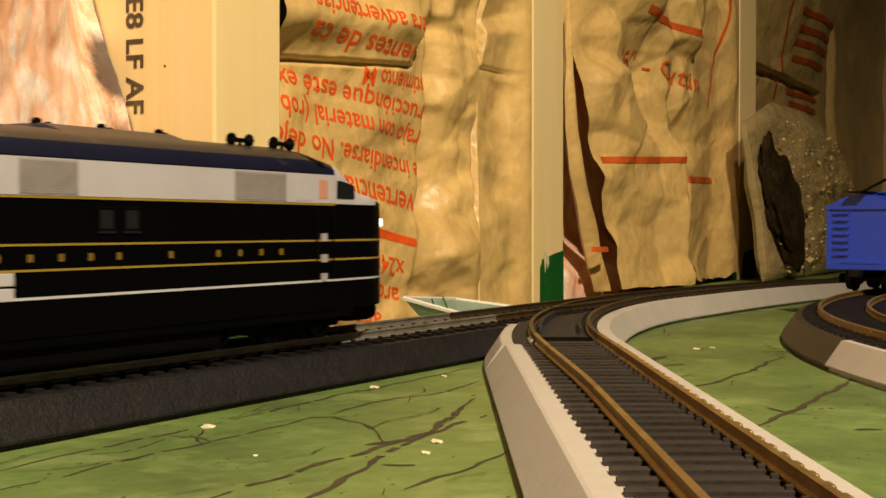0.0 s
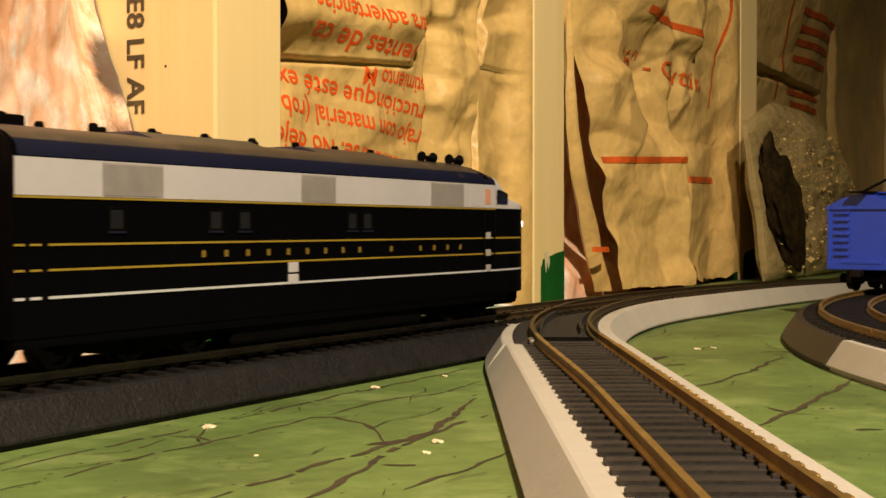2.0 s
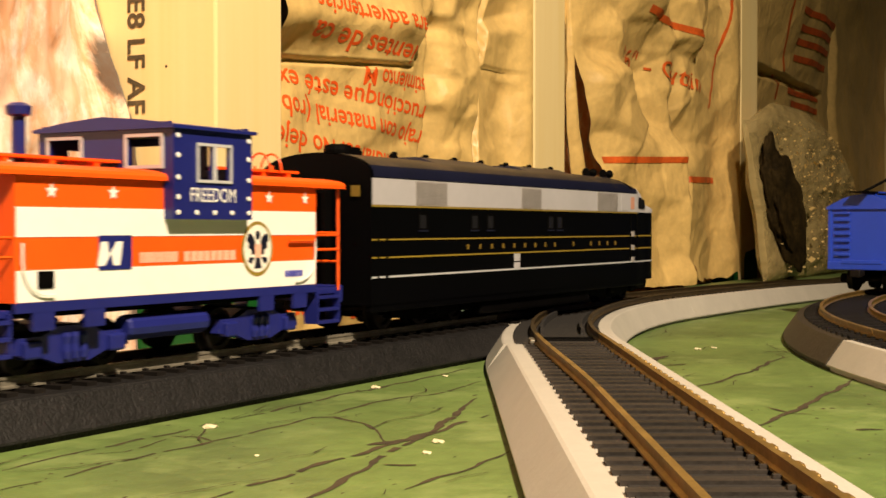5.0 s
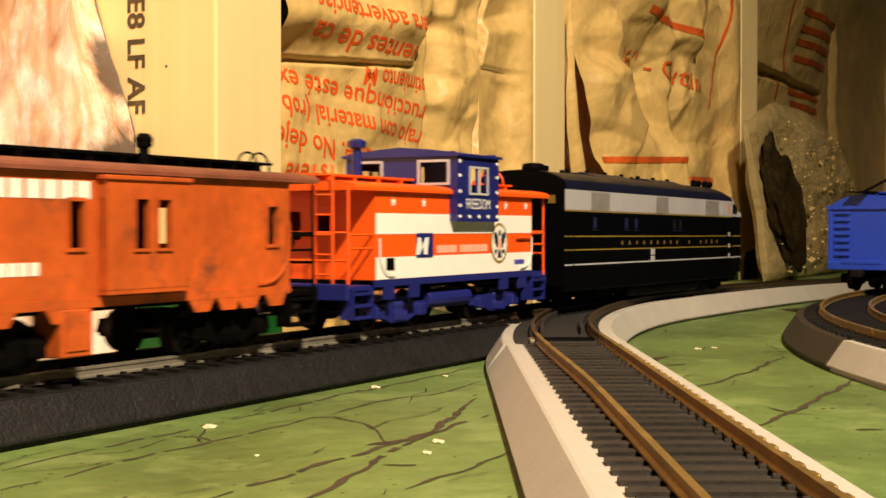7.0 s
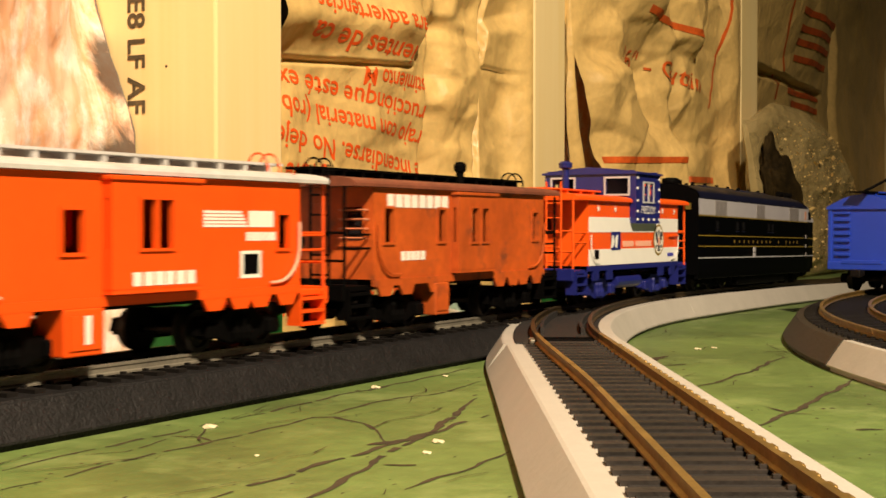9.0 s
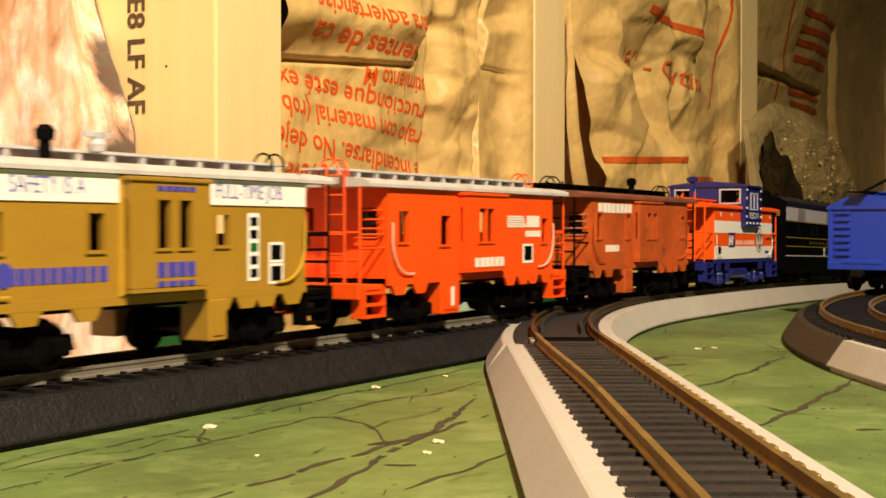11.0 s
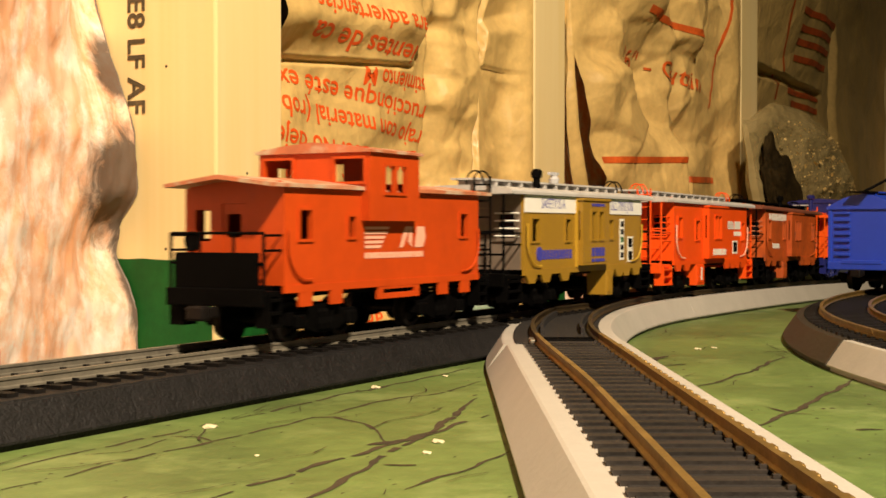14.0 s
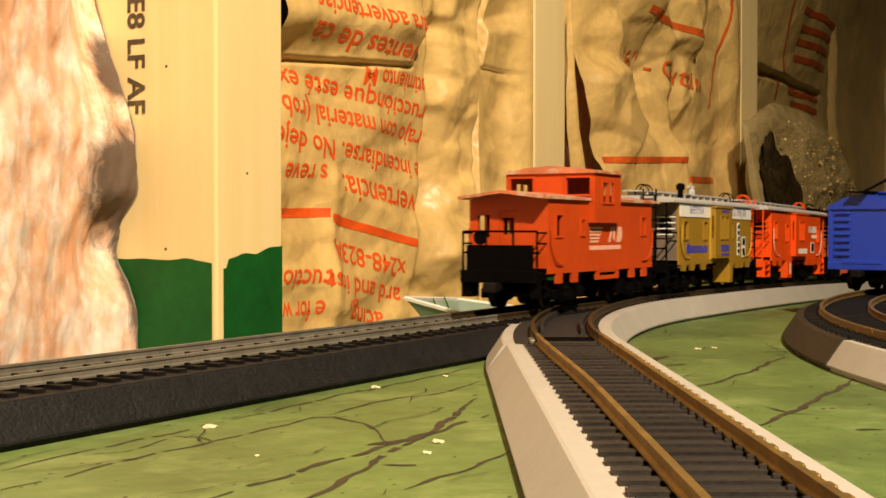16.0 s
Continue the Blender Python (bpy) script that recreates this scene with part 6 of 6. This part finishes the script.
# centre of each vehicle behind the engine's rear wall, in mm
TRAIN = []
for build, offset in ((loco, 0.0), (freedom_caboose, -69.3), (southern_caboose, -205.2), (orange_caboose, -340.5), (olive_caboose, -480.7), (red_cupola_caboose, -608.2)):
    TRAIN.append((build(), offset))
tracks()

# how far the engine's rear wall has come along the track, in mm
GONE = ((0, 81.0), (0.5, 106.8), (1.0, 130.7), (1.5, 149.6), (2.0, 166.5), (2.5, 184.3), (3.0, 207.8), (3.5, 228.0), (4.0, 240.0), (4.2, 246.3), (5.2, 294.5), (6.5, 369.7), (7.0, 404.0), (7.5, 441.0), (8.0, 476.5),
        (8.5, 510.0), (9.0, 543.5), (10.0, 614.0), (11.3, 707.5), (11.5, 722.5), (12.0, 758.8), (12.5, 794.3), (13.0, 831.5), (13.5, 869.3), (14.0, 907.3), (14.5, 941.5), (15.0, 979.0), (15.5, 1018.0), (16.0, 1054.0))


def gone(t):
    """Smooth distance at a time."""
    k = 0
    while k < len(GONE) - 2 and GONE[k + 1][0] <= t:
        k += 1
    slope = lambda i: (GONE[min(i + 1, len(GONE) - 1)][1] - GONE[max(i - 1, 0)][1]) / (GONE[min(i + 1, len(GONE) - 1)][0] - GONE[max(i - 1, 0)][0])
    (t0, s0), (t1, s1) = GONE[k], GONE[k + 1]
    d, u = t1 - t0, (t - t0) / (t1 - t0)
    return s0 * (2 * u**3 - 3 * u**2 + 1) + s1 * (-2 * u**3 + 3 * u**2) + d * (slope(k) * (u**3 - 2 * u**2 + u) + slope(k + 1) * (u**3 - u**2))


def standing(s, pivots):
    """Pose of a vehicle whose origin is s along the track, carried by its two trucks."""
    za, zb = sag(s + pivots[0]), sag(s + pivots[1])
    fall = (zb - za) / (pivots[1] - pivots[0])
    return pose(s / 1000, 0, (RZ - za + fall * pivots[0]) / 1000, 0, math.degrees(math.atan(fall)), 0)


def motions():
    for car, offset in TRAIN:
        pivots = (38, 172) if offset == 0.0 else (-32, 32)
        walk(car, [(k / 5, standing(gone(k / 5) + offset, pivots)) for k in range(81)])
    times = [k / 15 for k in range(241)]
    for ws, ax, r in WHEELS:
        walk(ws, [(t, pose(ax / 1000, 0, r / 1000, 0, math.degrees((gone(t) - 81.0) / r), 0)) for t in times])


motions()
